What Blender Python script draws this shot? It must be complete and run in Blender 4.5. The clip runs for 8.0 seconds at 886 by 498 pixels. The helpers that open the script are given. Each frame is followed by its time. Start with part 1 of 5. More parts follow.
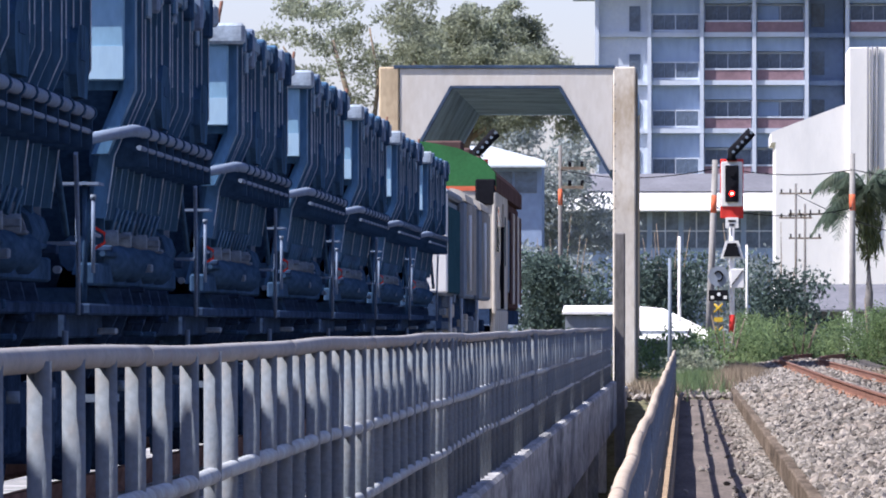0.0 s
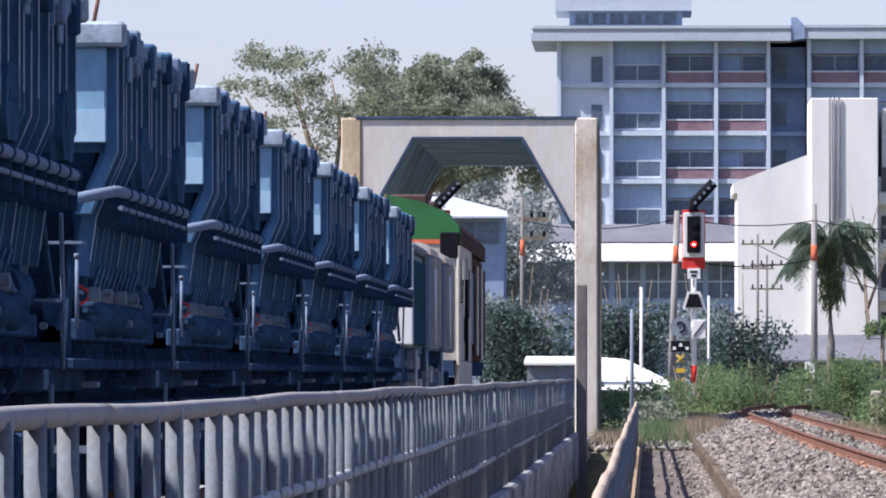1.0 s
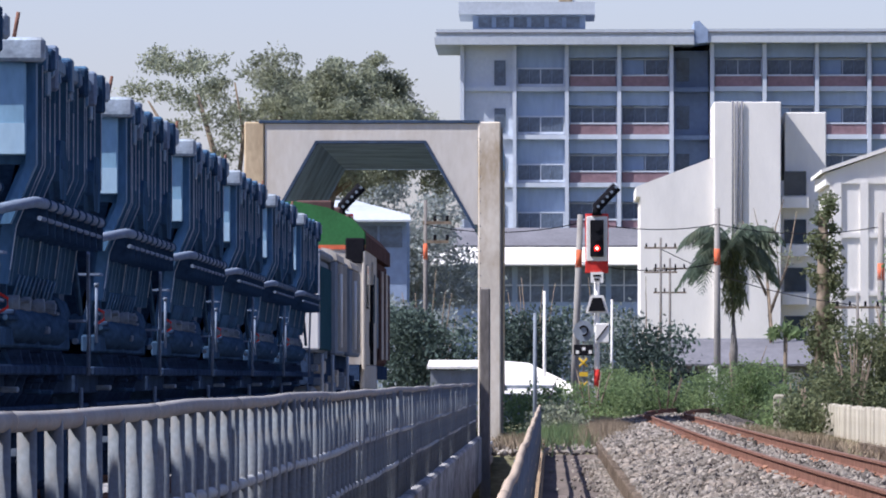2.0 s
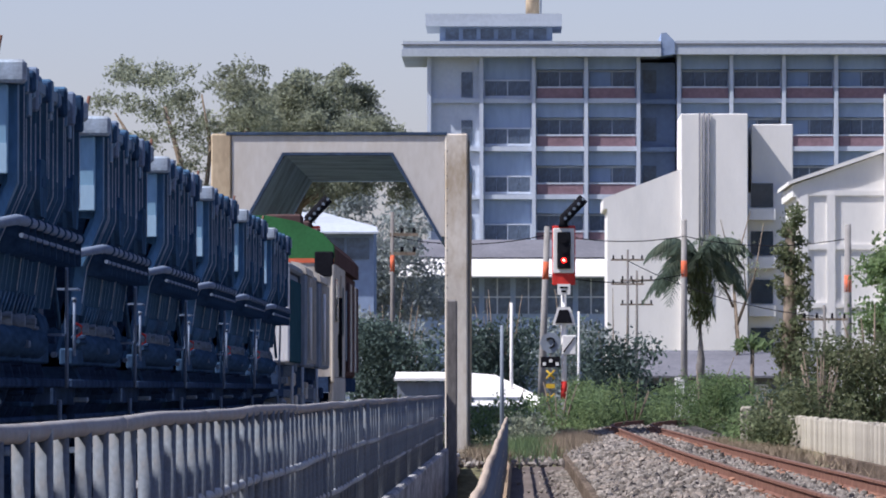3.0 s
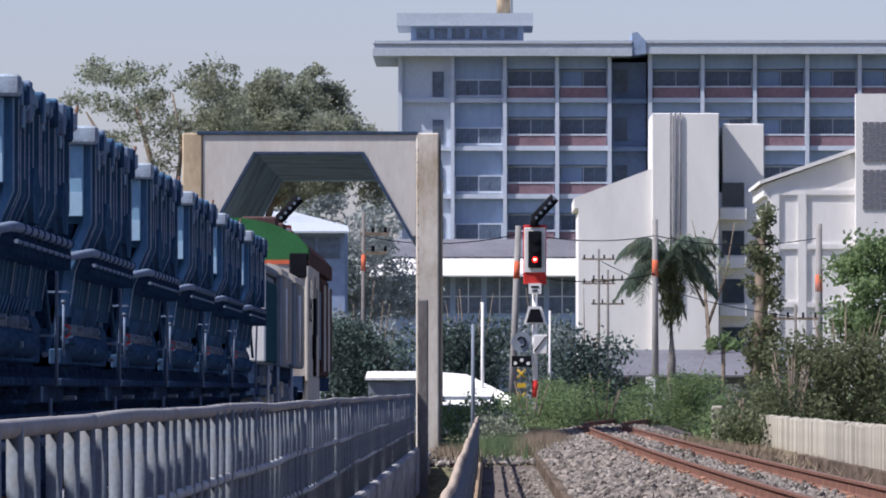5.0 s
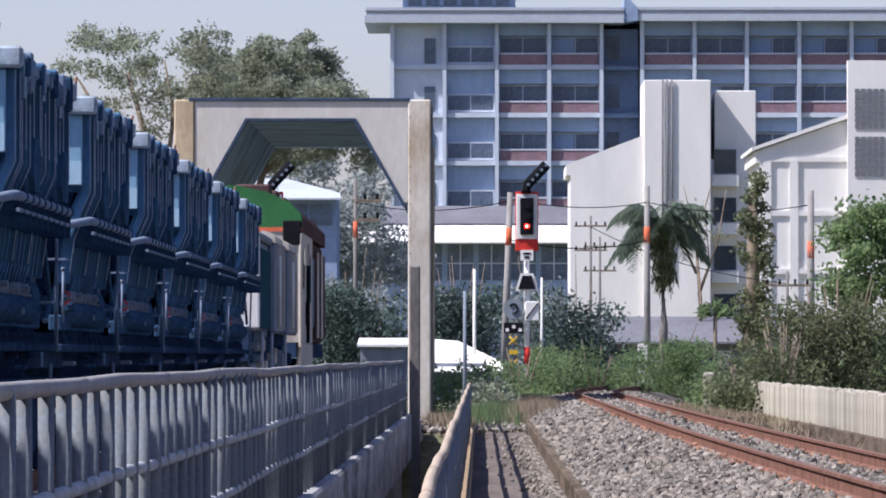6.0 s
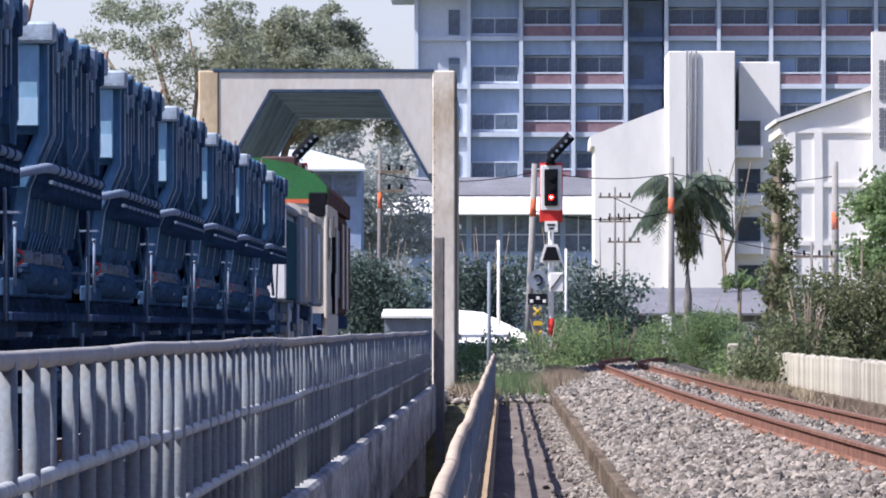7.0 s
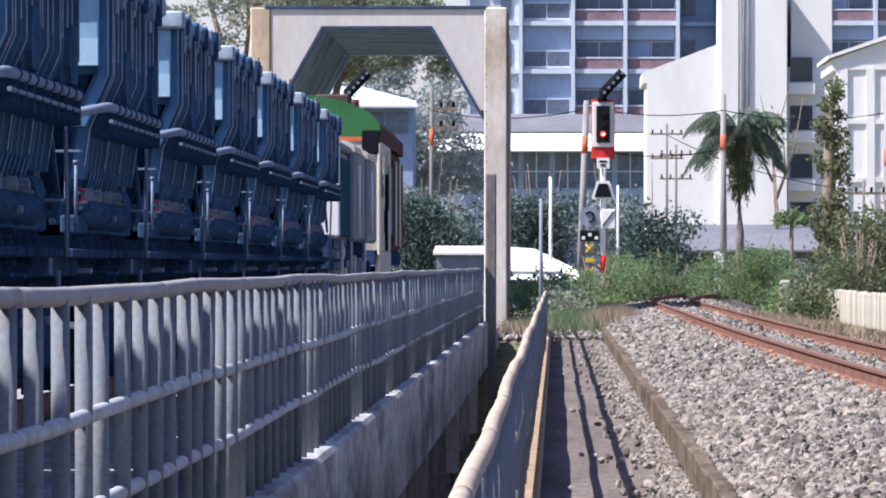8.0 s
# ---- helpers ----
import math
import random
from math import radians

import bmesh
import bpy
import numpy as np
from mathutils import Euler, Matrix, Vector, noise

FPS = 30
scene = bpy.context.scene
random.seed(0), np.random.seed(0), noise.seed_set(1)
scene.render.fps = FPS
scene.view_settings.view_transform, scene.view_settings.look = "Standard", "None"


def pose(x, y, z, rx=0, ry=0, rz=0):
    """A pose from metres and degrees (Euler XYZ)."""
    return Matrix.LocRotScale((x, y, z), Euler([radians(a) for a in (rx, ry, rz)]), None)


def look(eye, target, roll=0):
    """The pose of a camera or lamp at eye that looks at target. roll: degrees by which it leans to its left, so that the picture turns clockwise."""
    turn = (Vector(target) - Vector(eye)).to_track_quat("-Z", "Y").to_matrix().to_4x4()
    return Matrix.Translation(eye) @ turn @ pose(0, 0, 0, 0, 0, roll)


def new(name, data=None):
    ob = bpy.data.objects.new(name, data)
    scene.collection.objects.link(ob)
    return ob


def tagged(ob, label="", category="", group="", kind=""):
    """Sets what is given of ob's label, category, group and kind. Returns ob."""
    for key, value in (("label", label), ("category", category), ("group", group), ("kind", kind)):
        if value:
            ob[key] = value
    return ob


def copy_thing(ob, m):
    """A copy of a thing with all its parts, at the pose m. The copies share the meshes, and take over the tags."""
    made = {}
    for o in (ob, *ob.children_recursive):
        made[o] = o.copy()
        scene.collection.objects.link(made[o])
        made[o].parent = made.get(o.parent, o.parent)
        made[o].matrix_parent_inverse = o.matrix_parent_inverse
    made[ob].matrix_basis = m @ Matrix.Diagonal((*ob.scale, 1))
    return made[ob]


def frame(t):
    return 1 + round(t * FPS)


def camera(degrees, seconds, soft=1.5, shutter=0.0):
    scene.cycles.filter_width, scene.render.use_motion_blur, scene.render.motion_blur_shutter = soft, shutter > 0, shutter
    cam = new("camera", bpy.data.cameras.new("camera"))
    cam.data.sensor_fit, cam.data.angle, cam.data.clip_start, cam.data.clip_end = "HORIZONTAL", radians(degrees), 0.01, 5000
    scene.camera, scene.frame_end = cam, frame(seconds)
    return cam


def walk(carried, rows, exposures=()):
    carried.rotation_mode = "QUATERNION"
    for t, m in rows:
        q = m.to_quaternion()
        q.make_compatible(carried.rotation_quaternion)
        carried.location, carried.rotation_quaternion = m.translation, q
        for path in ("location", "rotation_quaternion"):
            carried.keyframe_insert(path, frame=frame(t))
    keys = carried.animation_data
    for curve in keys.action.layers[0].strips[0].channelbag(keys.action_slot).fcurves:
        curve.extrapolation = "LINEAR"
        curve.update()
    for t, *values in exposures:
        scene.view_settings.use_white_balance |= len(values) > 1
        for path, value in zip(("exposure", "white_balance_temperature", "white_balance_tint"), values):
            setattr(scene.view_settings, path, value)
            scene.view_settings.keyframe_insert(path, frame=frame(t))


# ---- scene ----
# World: y runs along the two bridges, z = 0 is the walkway beside the open track, the eye is 1.6 m above it.
cam = camera(7.18, 8.0, soft=1.9)
PATH = [
    (0, pose(0.000, 0, 1.600, 90.6142, 0, 1.9656)),
    (0.5, pose(0.000, 0, 1.610, 90.8740, 0, 1.8956)),
    (1, pose(0.000, 0, 1.620, 91.0216, 0, 1.6570)),
    (1.5, pose(0.000, 0, 1.625, 91.0216, 0, 1.3414)),
    (2, pose(0.000, 0, 1.630, 91.0495, 0, 0.8713)),
    (3.5, pose(0.000, 0, 1.634, 91.2246, 0, 0.5697)),
    (4, pose(0.000, 0, 1.632, 91.2947, 0, 0.4996)),
    (5.5, pose(0.000, 0, 1.622, 91.0005, 0, 0.3241)),
    (6, pose(0.000, 0, 1.616, 90.8740, 0, 0.3030)),
    (6.5, pose(0.000, 0, 1.612, 90.8039, 0, 0.4574)),
    (7, pose(0.000, 0, 1.606, 90.6426, 0, 0.4996)),
    (7.5, pose(0.000, 0, 1.603, 90.3548, 0, 0.5418)),
    (8, pose(0.000, 0, 1.604, 90.1302, 0, 0.9208)),
]
LIGHT_STEPS = ((0, 1.25), (0.5, 1.28), (1, 1.09), (1.5, 1.05), (2, 0.94), (3.5, 0.66), (4, 0.64), (5.5, 0.74), (6.5, 1.05), (7, 1.18), (7.5, 1.18), (8, 1.27))
walk(cam, PATH, [(t, stops, 5950, 16) for t, stops in LIGHT_STEPS])

# ---- light ----
SUN_WAY = Vector((0.735, 0.30, -1.0)).normalized()
world = bpy.data.worlds.new("sky")
scene.world = world
world.use_nodes = True
sky = world.node_tree.nodes.new("ShaderNodeTexSky")
sky.sky_type = "NISHITA"
sky.sun_disc = False
sky.sun_elevation = math.asin(-SUN_WAY.z)
sky.sun_rotation = math.atan2(-SUN_WAY.x, -SUN_WAY.y)
sky.air_density, sky.dust_density, sky.ozone_density = 1.0, 0.8, 2.0
back = world.node_tree.nodes["Background"]
back.inputs["Strength"].default_value = 0.069
tint = world.node_tree.nodes.new("ShaderNodeMix")
tint.data_type, tint.blend_type = "RGBA", "MULTIPLY"
tint.inputs[0].default_value = 1.0
tint.inputs[7].default_value = (1.04, 0.96, 1.12, 1)
world.node_tree.links.new(sky.outputs[0], tint.inputs[6])
world.node_tree.links.new(tint.outputs[2], back.inputs["Color"])
sun = new("sun", bpy.data.lights.new("sun", "SUN"))
sun.data.energy, sun.data.angle, sun.data.color = 3.8, radians(0.6), (1.0, 0.95, 0.88)
sun.matrix_world = look((0, 0, 60), Vector((0, 0, 60)) + SUN_WAY)


# ---- materials ----
def mat(name, color, rough=0.6, metal=0.0, scale=3.0, vary=0.25, grain=40.0, bump=0.2, stain=None, stain_amount=0.4,
        stain_scale=1.0, stretch=(1, 1, 1), per_piece=0.0, glow=None, depth=0.01, gloss=None, thin=0.0):
    m = bpy.data.materials.new(name)
    m.use_nodes = True
    nt = m.node_tree
    bsdf = nt.nodes["Principled BSDF"]
    bsdf.inputs["Roughness"].default_value = rough
    bsdf.inputs["Metallic"].default_value = metal
    bsdf.inputs["Specular IOR Level"].default_value = gloss if gloss is not None else (0.5 if rough < 0.4 or metal > 0.3 else 0.0)
    link = nt.links.new

    def node(kind, **values):
        n = nt.nodes.new(kind)
        for key, value in values.items():
            n.inputs[key].default_value = value
        return n

    coord = nt.nodes.new("ShaderNodeTexCoord")
    mp = node("ShaderNodeMapping", Scale=stretch)
    link(coord.outputs["Object"], mp.inputs["Vector"])
    big = node("ShaderNodeTexNoise", Scale=scale, Detail=5.0, Roughness=0.6)
    fine = node("ShaderNodeTexNoise", Scale=grain, Detail=3.0)
    link(mp.outputs[0], big.inputs["Vector"])
    link(mp.outputs[0], fine.inputs["Vector"])
    ramp = nt.nodes.new("ShaderNodeValToRGB")
    dark = [c * (1 - vary) for c in color]
    light = [min(1.0, c * (1 + vary)) for c in color]
    ramp.color_ramp.elements[0].position, ramp.color_ramp.elements[1].position = 0.3, 0.7
    ramp.color_ramp.elements[0].color, ramp.color_ramp.elements[1].color = (*dark, 1), (*light, 1)
    link(big.outputs["Fac"], ramp.inputs["Fac"])
    col = ramp.outputs["Color"]
    mix = nt.nodes.new("ShaderNodeMix")
    mix.data_type, mix.blend_type = "RGBA", "OVERLAY"
    mix.inputs[0].default_value = min(1.0, vary * 1.5)
    link(col, mix.inputs[6])
    link(fine.outputs["Fac"], mix.inputs[7])
    col = mix.outputs[2]
    if stain:
        sn = node("ShaderNodeTexNoise", Scale=stain_scale, Detail=6.0, Roughness=0.7)
        link(mp.outputs[0], sn.inputs["Vector"])
        sr = nt.nodes.new("ShaderNodeValToRGB")
        sr.color_ramp.elements[0].position, sr.color_ramp.elements[1].position = 0.48, 0.68
        link(sn.outputs["Fac"], sr.inputs["Fac"])
        amount = nt.nodes.new("ShaderNodeMath")
        amount.operation = "MULTIPLY"
        amount.inputs[1].default_value = stain_amount
        link(sr.outputs["Color"], amount.inputs[0])
        mx = nt.nodes.new("ShaderNodeMix")
        mx.data_type = "RGBA"
        link(amount.outputs[0], mx.inputs[0])
        link(col, mx.inputs[6])
        mx.inputs[7].default_value = (*stain, 1)
        col = mx.outputs[2]
    if per_piece:
        geo = nt.nodes.new("ShaderNodeNewGeometry")
        info = nt.nodes.new("ShaderNodeObjectInfo")
        add = nt.nodes.new("ShaderNodeMath")
        add.operation = "ADD"
        link(geo.outputs["Random Per Island"], add.inputs[0])
        link(info.outputs["Random"], add.inputs[1])
        frac = nt.nodes.new("ShaderNodeMath")
        frac.operation = "FRACT"
        link(add.outputs[0], frac.inputs[0])
        span = node("ShaderNodeMapRange")
        span.inputs["To Min"].default_value, span.inputs["To Max"].default_value = 1 - per_piece, 1 + per_piece
        link(frac.outputs[0], span.inputs["Value"])
        hsv = nt.nodes.new("ShaderNodeHueSaturation")
        link(span.outputs[0], hsv.inputs["Value"])
        link(col, hsv.inputs["Color"])
        col = hsv.outputs["Color"]
    link(col, bsdf.inputs["Base Color"])
    if bump:
        bp = node("ShaderNodeBump", Strength=bump, Distance=depth)
        link(fine.outputs["Fac"], bp.inputs["Height"])
        link(bp.outputs[0], bsdf.inputs["Normal"])
    if thin:
        see = nt.nodes.new("ShaderNodeBsdfTranslucent")
        link(col, see.inputs["Color"])
        both = nt.nodes.new("ShaderNodeMixShader")
        both.inputs[0].default_value = thin
        link(bsdf.outputs[0], both.inputs[1])
        link(see.outputs[0], both.inputs[2])
        link(both.outputs[0], nt.nodes["Material Output"].inputs["Surface"])
    if glow:
        bsdf.inputs["Emission Color"].default_value = (*glow[:3], 1)
        bsdf.inputs["Emission Strength"].default_value = glow[3]
    return m


# The posts' bluish shade is part of this grey.
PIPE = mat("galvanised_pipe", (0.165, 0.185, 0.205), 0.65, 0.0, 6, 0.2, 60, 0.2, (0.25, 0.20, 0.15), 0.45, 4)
# Paler than the posts: sky light on the rails' tops is in the colour.
PALEPIPE = mat("skylit_pipe", (0.38, 0.40, 0.41), 0.6, 0.0, 6, 0.2, 60, 0.15, (0.30, 0.25, 0.20), 0.5, 5)
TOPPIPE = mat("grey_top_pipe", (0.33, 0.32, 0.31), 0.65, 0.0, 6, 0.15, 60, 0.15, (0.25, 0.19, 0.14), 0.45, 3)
CREAMPIPE = mat("cream_painted_pipe", (0.44, 0.36, 0.28), 0.7, 0.0, 5, 0.15, 60, 0.15, (0.30, 0.25, 0.20), 0.4, 3)
CONCRETE = mat("old_concrete", (0.33, 0.325, 0.32), 0.9, 0, 1.5, 0.35, 30, 0.5, (0.09, 0.095, 0.105), 0.85, 2.2, (1, 1, 0.3))
DECK = mat("walkway_concrete", (0.165, 0.138, 0.12), 0.9, 0, 2.0, 0.25, 25, 0.3, (0.10, 0.088, 0.082), 0.6, 3.0, (1, 0.08, 1))
BEAM = mat("stained_beam_concrete", (0.34, 0.335, 0.33), 0.9, 0, 2.5, 0.3, 20, 0.3, (0.07, 0.075, 0.085), 0.85, 3.0, (1, 0.10, 0.5))
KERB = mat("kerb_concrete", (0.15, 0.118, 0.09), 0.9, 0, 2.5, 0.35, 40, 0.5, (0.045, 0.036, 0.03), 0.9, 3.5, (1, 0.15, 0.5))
# Curb concrete with the warm sunlit tone put into its colour.
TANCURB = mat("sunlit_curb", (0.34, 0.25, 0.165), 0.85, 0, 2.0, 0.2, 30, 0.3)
CREAM = mat("cream_paint", (0.60, 0.56, 0.50), 0.7, 0, 0.8, 0.1, 10, 0.15, (0.40, 0.32, 0.22), 0.45, 0.7, (1, 1, 0.35))
LEGPAINT = mat("stained_cream_leg", (0.62, 0.56, 0.47), 0.7, 0, 0.8, 0.15, 10, 0.2, (0.34, 0.25, 0.15), 0.75, 0.9, (1, 1, 0.45))
TAN = mat("weathered_tan_paint", (0.56, 0.44, 0.29), 0.75, 0, 0.9, 0.18, 12, 0.2, (0.27, 0.19, 0.12), 0.6, 0.8, (1, 1, 0.4))
DARKSTEEL = mat("dark_steel", (0.055, 0.08, 0.125), 0.6, 0.2, 4, 0.3, 50, 0.2)
# Blue-grey shade under the portal is put into this colour, rear beam included.
SOFFIT = mat("shaded_soffit", (0.30, 0.41, 0.55), 0.8, 0, 0.6, 0.2, 8, 0.2, (0.08, 0.10, 0.13), 0.6, 0.5)
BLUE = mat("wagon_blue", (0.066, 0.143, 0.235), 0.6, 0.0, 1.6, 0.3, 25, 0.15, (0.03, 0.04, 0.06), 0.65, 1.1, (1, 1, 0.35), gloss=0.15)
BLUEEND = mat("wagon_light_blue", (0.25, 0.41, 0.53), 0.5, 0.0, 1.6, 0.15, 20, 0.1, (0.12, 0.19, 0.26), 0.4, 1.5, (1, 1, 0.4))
# Paler than the side rims: light on the end caps is in the colour.
BLUECAP = mat("wagon_cap_lit", (0.36, 0.42, 0.47), 0.6, 0.0, 4.5, 0.3, 30, 0.3, (0.17, 0.17, 0.18), 0.6, 4.0)
# Grime, plus the shade below the wagon's waist worked into the blue.
BLUEDARK = mat("wagon_lower_grime_and_shade", (0.046, 0.093, 0.155), 0.7, 0.0, 2.0, 0.35, 25, 0.2, (0.02, 0.026, 0.036), 0.7, 1.6, (1, 1, 0.4), gloss=0.0)
# Sunlight on the end sheet below the rim's shadow, painted as a paler blue.
BRIGHTEND = mat("wagon_sunlit_strip", (0.40, 0.56, 0.66), 0.5, 0.0, 1.6, 0.12, 20, 0.1, (0.2, 0.28, 0.34), 0.4, 1.5, (1, 1, 0.4))
PALERAIL = mat("worn_rail_paint", (0.19, 0.24, 0.32), 0.6, 0.0, 4, 0.2, 40, 0.1, (0.10, 0.09, 0.09), 0.5, 4)
# Grimy blue, darkened further for the shade around hopper and chutes.
CHUTE = mat("chute_grime_and_shade", (0.036, 0.068, 0.12), 0.7, 0.0, 2, 0.35, 25, 0.2, gloss=0.0)
# Worn edges, with the sky's glint on the steel painted in as pale colour.
RIB = mat("rib_edge_wear_and_glint", (0.52, 0.58, 0.64), 0.55, 0.0, 3, 0.3, 30, 0.1, (0.10, 0.13, 0.18), 0.85, 3.0)
# Grime and the bluish shade under the wagons in one dark colour.
UNDER = mat("bogie_grime_and_shade", (0.028, 0.046, 0.084), 0.9, 0.0, 3, 0.4, 30, 0.3, gloss=0.0)
DISC = mat("worn_steel_disc", (0.17, 0.205, 0.25), 0.55, 0.0, 5, 0.2, 40, 0.1)
RED = mat("red_paint", (0.55, 0.05, 0.04), 0.5, 0, 5, 0.15, 40, 0.1)
ORANGE = mat("orange_paint", (0.66, 0.16, 0.08), 0.6, 0, 5, 0.15, 40, 0.1)
WHITE = mat("white_paint", (0.76, 0.735, 0.685), 0.6, 0, 0.6, 0.06, 12, 0.1, (0.55, 0.54, 0.52), 0.3, 0.5, (1, 1, 0.3))
GREEN = mat("loco_green", (0.05, 0.16, 0.06), 0.5, 0, 2, 0.18, 20, 0.08, (0.03, 0.12, 0.04), 0.4, 2.0)
LOCOGREY = mat("loco_cream_grey", (0.50, 0.46, 0.39), 0.5, 0, 2, 0.15, 20, 0.1, (0.24, 0.18, 0.13), 0.6, 1.5, (1, 1, 0.3))
LOCOBROWN = mat("loco_rust_brown", (0.10, 0.065, 0.06), 0.6, 0, 2, 0.25, 20, 0.1)
GREYWHITE = mat("grey_wagon_paint", (0.22, 0.25, 0.285), 0.6, 0, 2, 0.15, 20, 0.1, (0.2, 0.2, 0.2), 0.4, 1.5, (1, 1, 0.3))
TEAL = mat("dark_teal_panel", (0.03, 0.07, 0.09), 0.6, 0, 3, 0.2, 20, 0.1)
GLASS = mat("dark_window", (0.03, 0.045, 0.06), 0.12, 0, 1, 0.2, 5, 0.0)
# Lighter than GLASS: distance haze is put into the panes' colour.
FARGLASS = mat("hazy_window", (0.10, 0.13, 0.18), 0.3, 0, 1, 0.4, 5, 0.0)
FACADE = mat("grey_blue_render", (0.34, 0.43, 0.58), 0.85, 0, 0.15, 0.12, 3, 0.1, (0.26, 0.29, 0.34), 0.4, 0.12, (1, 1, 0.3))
# Darker copy of FACADE, with the shade of set-back walls in the colour.
FACADEDARK = mat("shaded_render", (0.27, 0.34, 0.47), 0.85, 0, 0.2, 0.15, 3, 0.1)
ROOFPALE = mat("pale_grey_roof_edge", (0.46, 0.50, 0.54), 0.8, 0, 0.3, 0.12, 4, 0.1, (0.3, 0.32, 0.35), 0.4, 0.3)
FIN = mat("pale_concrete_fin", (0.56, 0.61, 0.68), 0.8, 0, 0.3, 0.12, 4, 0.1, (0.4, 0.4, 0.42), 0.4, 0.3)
MAROON = mat("maroon_spandrel", (0.27, 0.18, 0.20), 0.8, 0, 0.5, 0.15, 4, 0.1)
ROOFGREY = mat("grey_roof", (0.17, 0.17, 0.185), 0.8, 0, 0.4, 0.15, 5, 0.2)
POLE = mat("concrete_pole", (0.28, 0.265, 0.245), 0.9, 0, 2, 0.15, 20, 0.2)
STONE = mat("ballast_stone", (0.212, 0.190, 0.162), 0.95, 0, 8, 0.25, 60, 0.3, (0.31, 0.23, 0.17), 0.35, 0.4, per_piece=0.55)
RUSTSTONE = mat("rust_stained_stone", (0.27, 0.15, 0.10), 0.95, 0, 8, 0.25, 60, 0.3, per_piece=0.4)
BED = mat("ballast_bed", (0.12, 0.11, 0.10), 0.95, 0, 12, 0.5, 30, 1.0, (0.22, 0.15, 0.11), 0.3, 0.5, depth=0.04)
RUST = mat("rusty_rail", (0.20, 0.108, 0.08), 0.8, 0.1, 3, 0.3, 40, 0.2)
RAILTOP = mat("rail_head", (0.20, 0.125, 0.10), 0.6, 0.2, 3, 0.2, 40, 0.1)
WOOD = mat("sleeper", (0.22, 0.15, 0.11), 0.9, 0, 3, 0.25, 30, 0.3)
SOIL = mat("soil_and_scrub", (0.16, 0.15, 0.09), 0.95, 0, 0.3, 0.4, 6, 0.6, (0.07, 0.10, 0.03), 0.7, 0.4, depth=0.1)
DARKSHEET = mat("dark_gap_sheet", (0.015, 0.018, 0.02), 0.15, 0, 0.3, 0.2, 2, 0.1, depth=0.03)
OLDPOST = mat("old_post_concrete", (0.20, 0.185, 0.17), 0.9, 0, 2, 0.3, 20, 0.4, (0.09, 0.085, 0.08), 0.6, 2, (1, 1, 0.3))
LEAF = mat("leaf_green", (0.20, 0.275, 0.13), 0.6, 0, 0.4, 0.3, 3, 0.0, (0.22, 0.24, 0.10), 0.5, 0.3, per_piece=0.3, thin=0.55)
LEAFMID = mat("leaf_mixed_olive", (0.15, 0.175, 0.095), 0.65, 0, 0.4, 0.3, 3, 0.0, (0.20, 0.17, 0.10), 0.5, 0.8, per_piece=0.35, thin=0.35)
# Dark green, greyed a little: haze before the far shrubs is mixed in.
LEAFDARK = mat("leaf_dark", (0.098, 0.135, 0.115), 0.6, 0, 0.4, 0.3, 3, 0.0, per_piece=0.35, thin=0.35)
LEAFPALE = mat("leaf_olive", (0.30, 0.325, 0.235), 0.65, 0, 0.4, 0.3, 3, 0.0, (0.23, 0.23, 0.14), 0.5, 0.3, per_piece=0.3, thin=0.45)
# Far foliage: the haze in front of it is painted as pale grey-green.
LEAFHAZE = mat("leaf_hazed", (0.33, 0.37, 0.36), 0.7, 0, 0.3, 0.25, 3, 0.0, (0.25, 0.25, 0.2), 0.4, 0.3, per_piece=0.25, thin=0.4)
LEAFPALM = mat("leaf_palm", (0.125, 0.165, 0.125), 0.6, 0, 0.4, 0.3, 3, 0.0, (0.2, 0.19, 0.12), 0.5, 0.8, per_piece=0.3, thin=0.4)
DRY = mat("dry_grass", (0.27, 0.212, 0.145), 0.9, 0, 0.6, 0.3, 4, 0.0, per_piece=0.3)
BARK = mat("bark", (0.20, 0.16, 0.12), 0.9, 0, 3, 0.3, 20, 0.5)
WALLCREAM = mat("cream_corrugated", (0.42, 0.385, 0.31), 0.8, 0, 1, 0.2, 10, 0.2, (0.20, 0.165, 0.12), 0.7, 1.6, (1, 1, 0.3), per_piece=0.22)
LAMPRED = mat("lit_red_lens", (0.6, 0.02, 0.01), 0.3, 0, 1, 0, 1, 0, glow=(1.0, 0.012, 0.006, 3.5))
LAMPCORE = mat("lamp_core", (0.9, 0.3, 0.25), 0.3, 0, 1, 0, 1, 0, glow=(1.0, 0.35, 0.25, 9.0))
BLACK = mat("matt_black", (0.015, 0.015, 0.018), 0.6, 0, 3, 0.2, 20, 0.1)
YELLOW = mat("yellow_plate", (0.55, 0.36, 0.04), 0.6, 0, 3, 0.15, 20, 0.1)


# ---- mesh helpers ----
def mesh_of(name, bm, material):
    me = bpy.data.meshes.new(name)
    bm.normal_update()
    bm.to_mesh(me)
    bm.free()
    me.materials.append(material)
    return me


def part(name, bm, material, parent, label=""):
    ob = new(name, mesh_of(name, bm, material))
    ob.parent = parent
    return tagged(ob, label)


def piece(name, me, parent, m):
    """An object of its own on a shared mesh."""
    ob = new(name, me)
    ob.parent = parent
    ob.matrix_basis = m
    return ob


def thing(name, x, y, z, label, category, group="", kind="", rz=0):
    ob = new(name)
    ob.matrix_basis = pose(x, y, z, 0, 0, rz)
    return tagged(ob, label, category, group, kind)


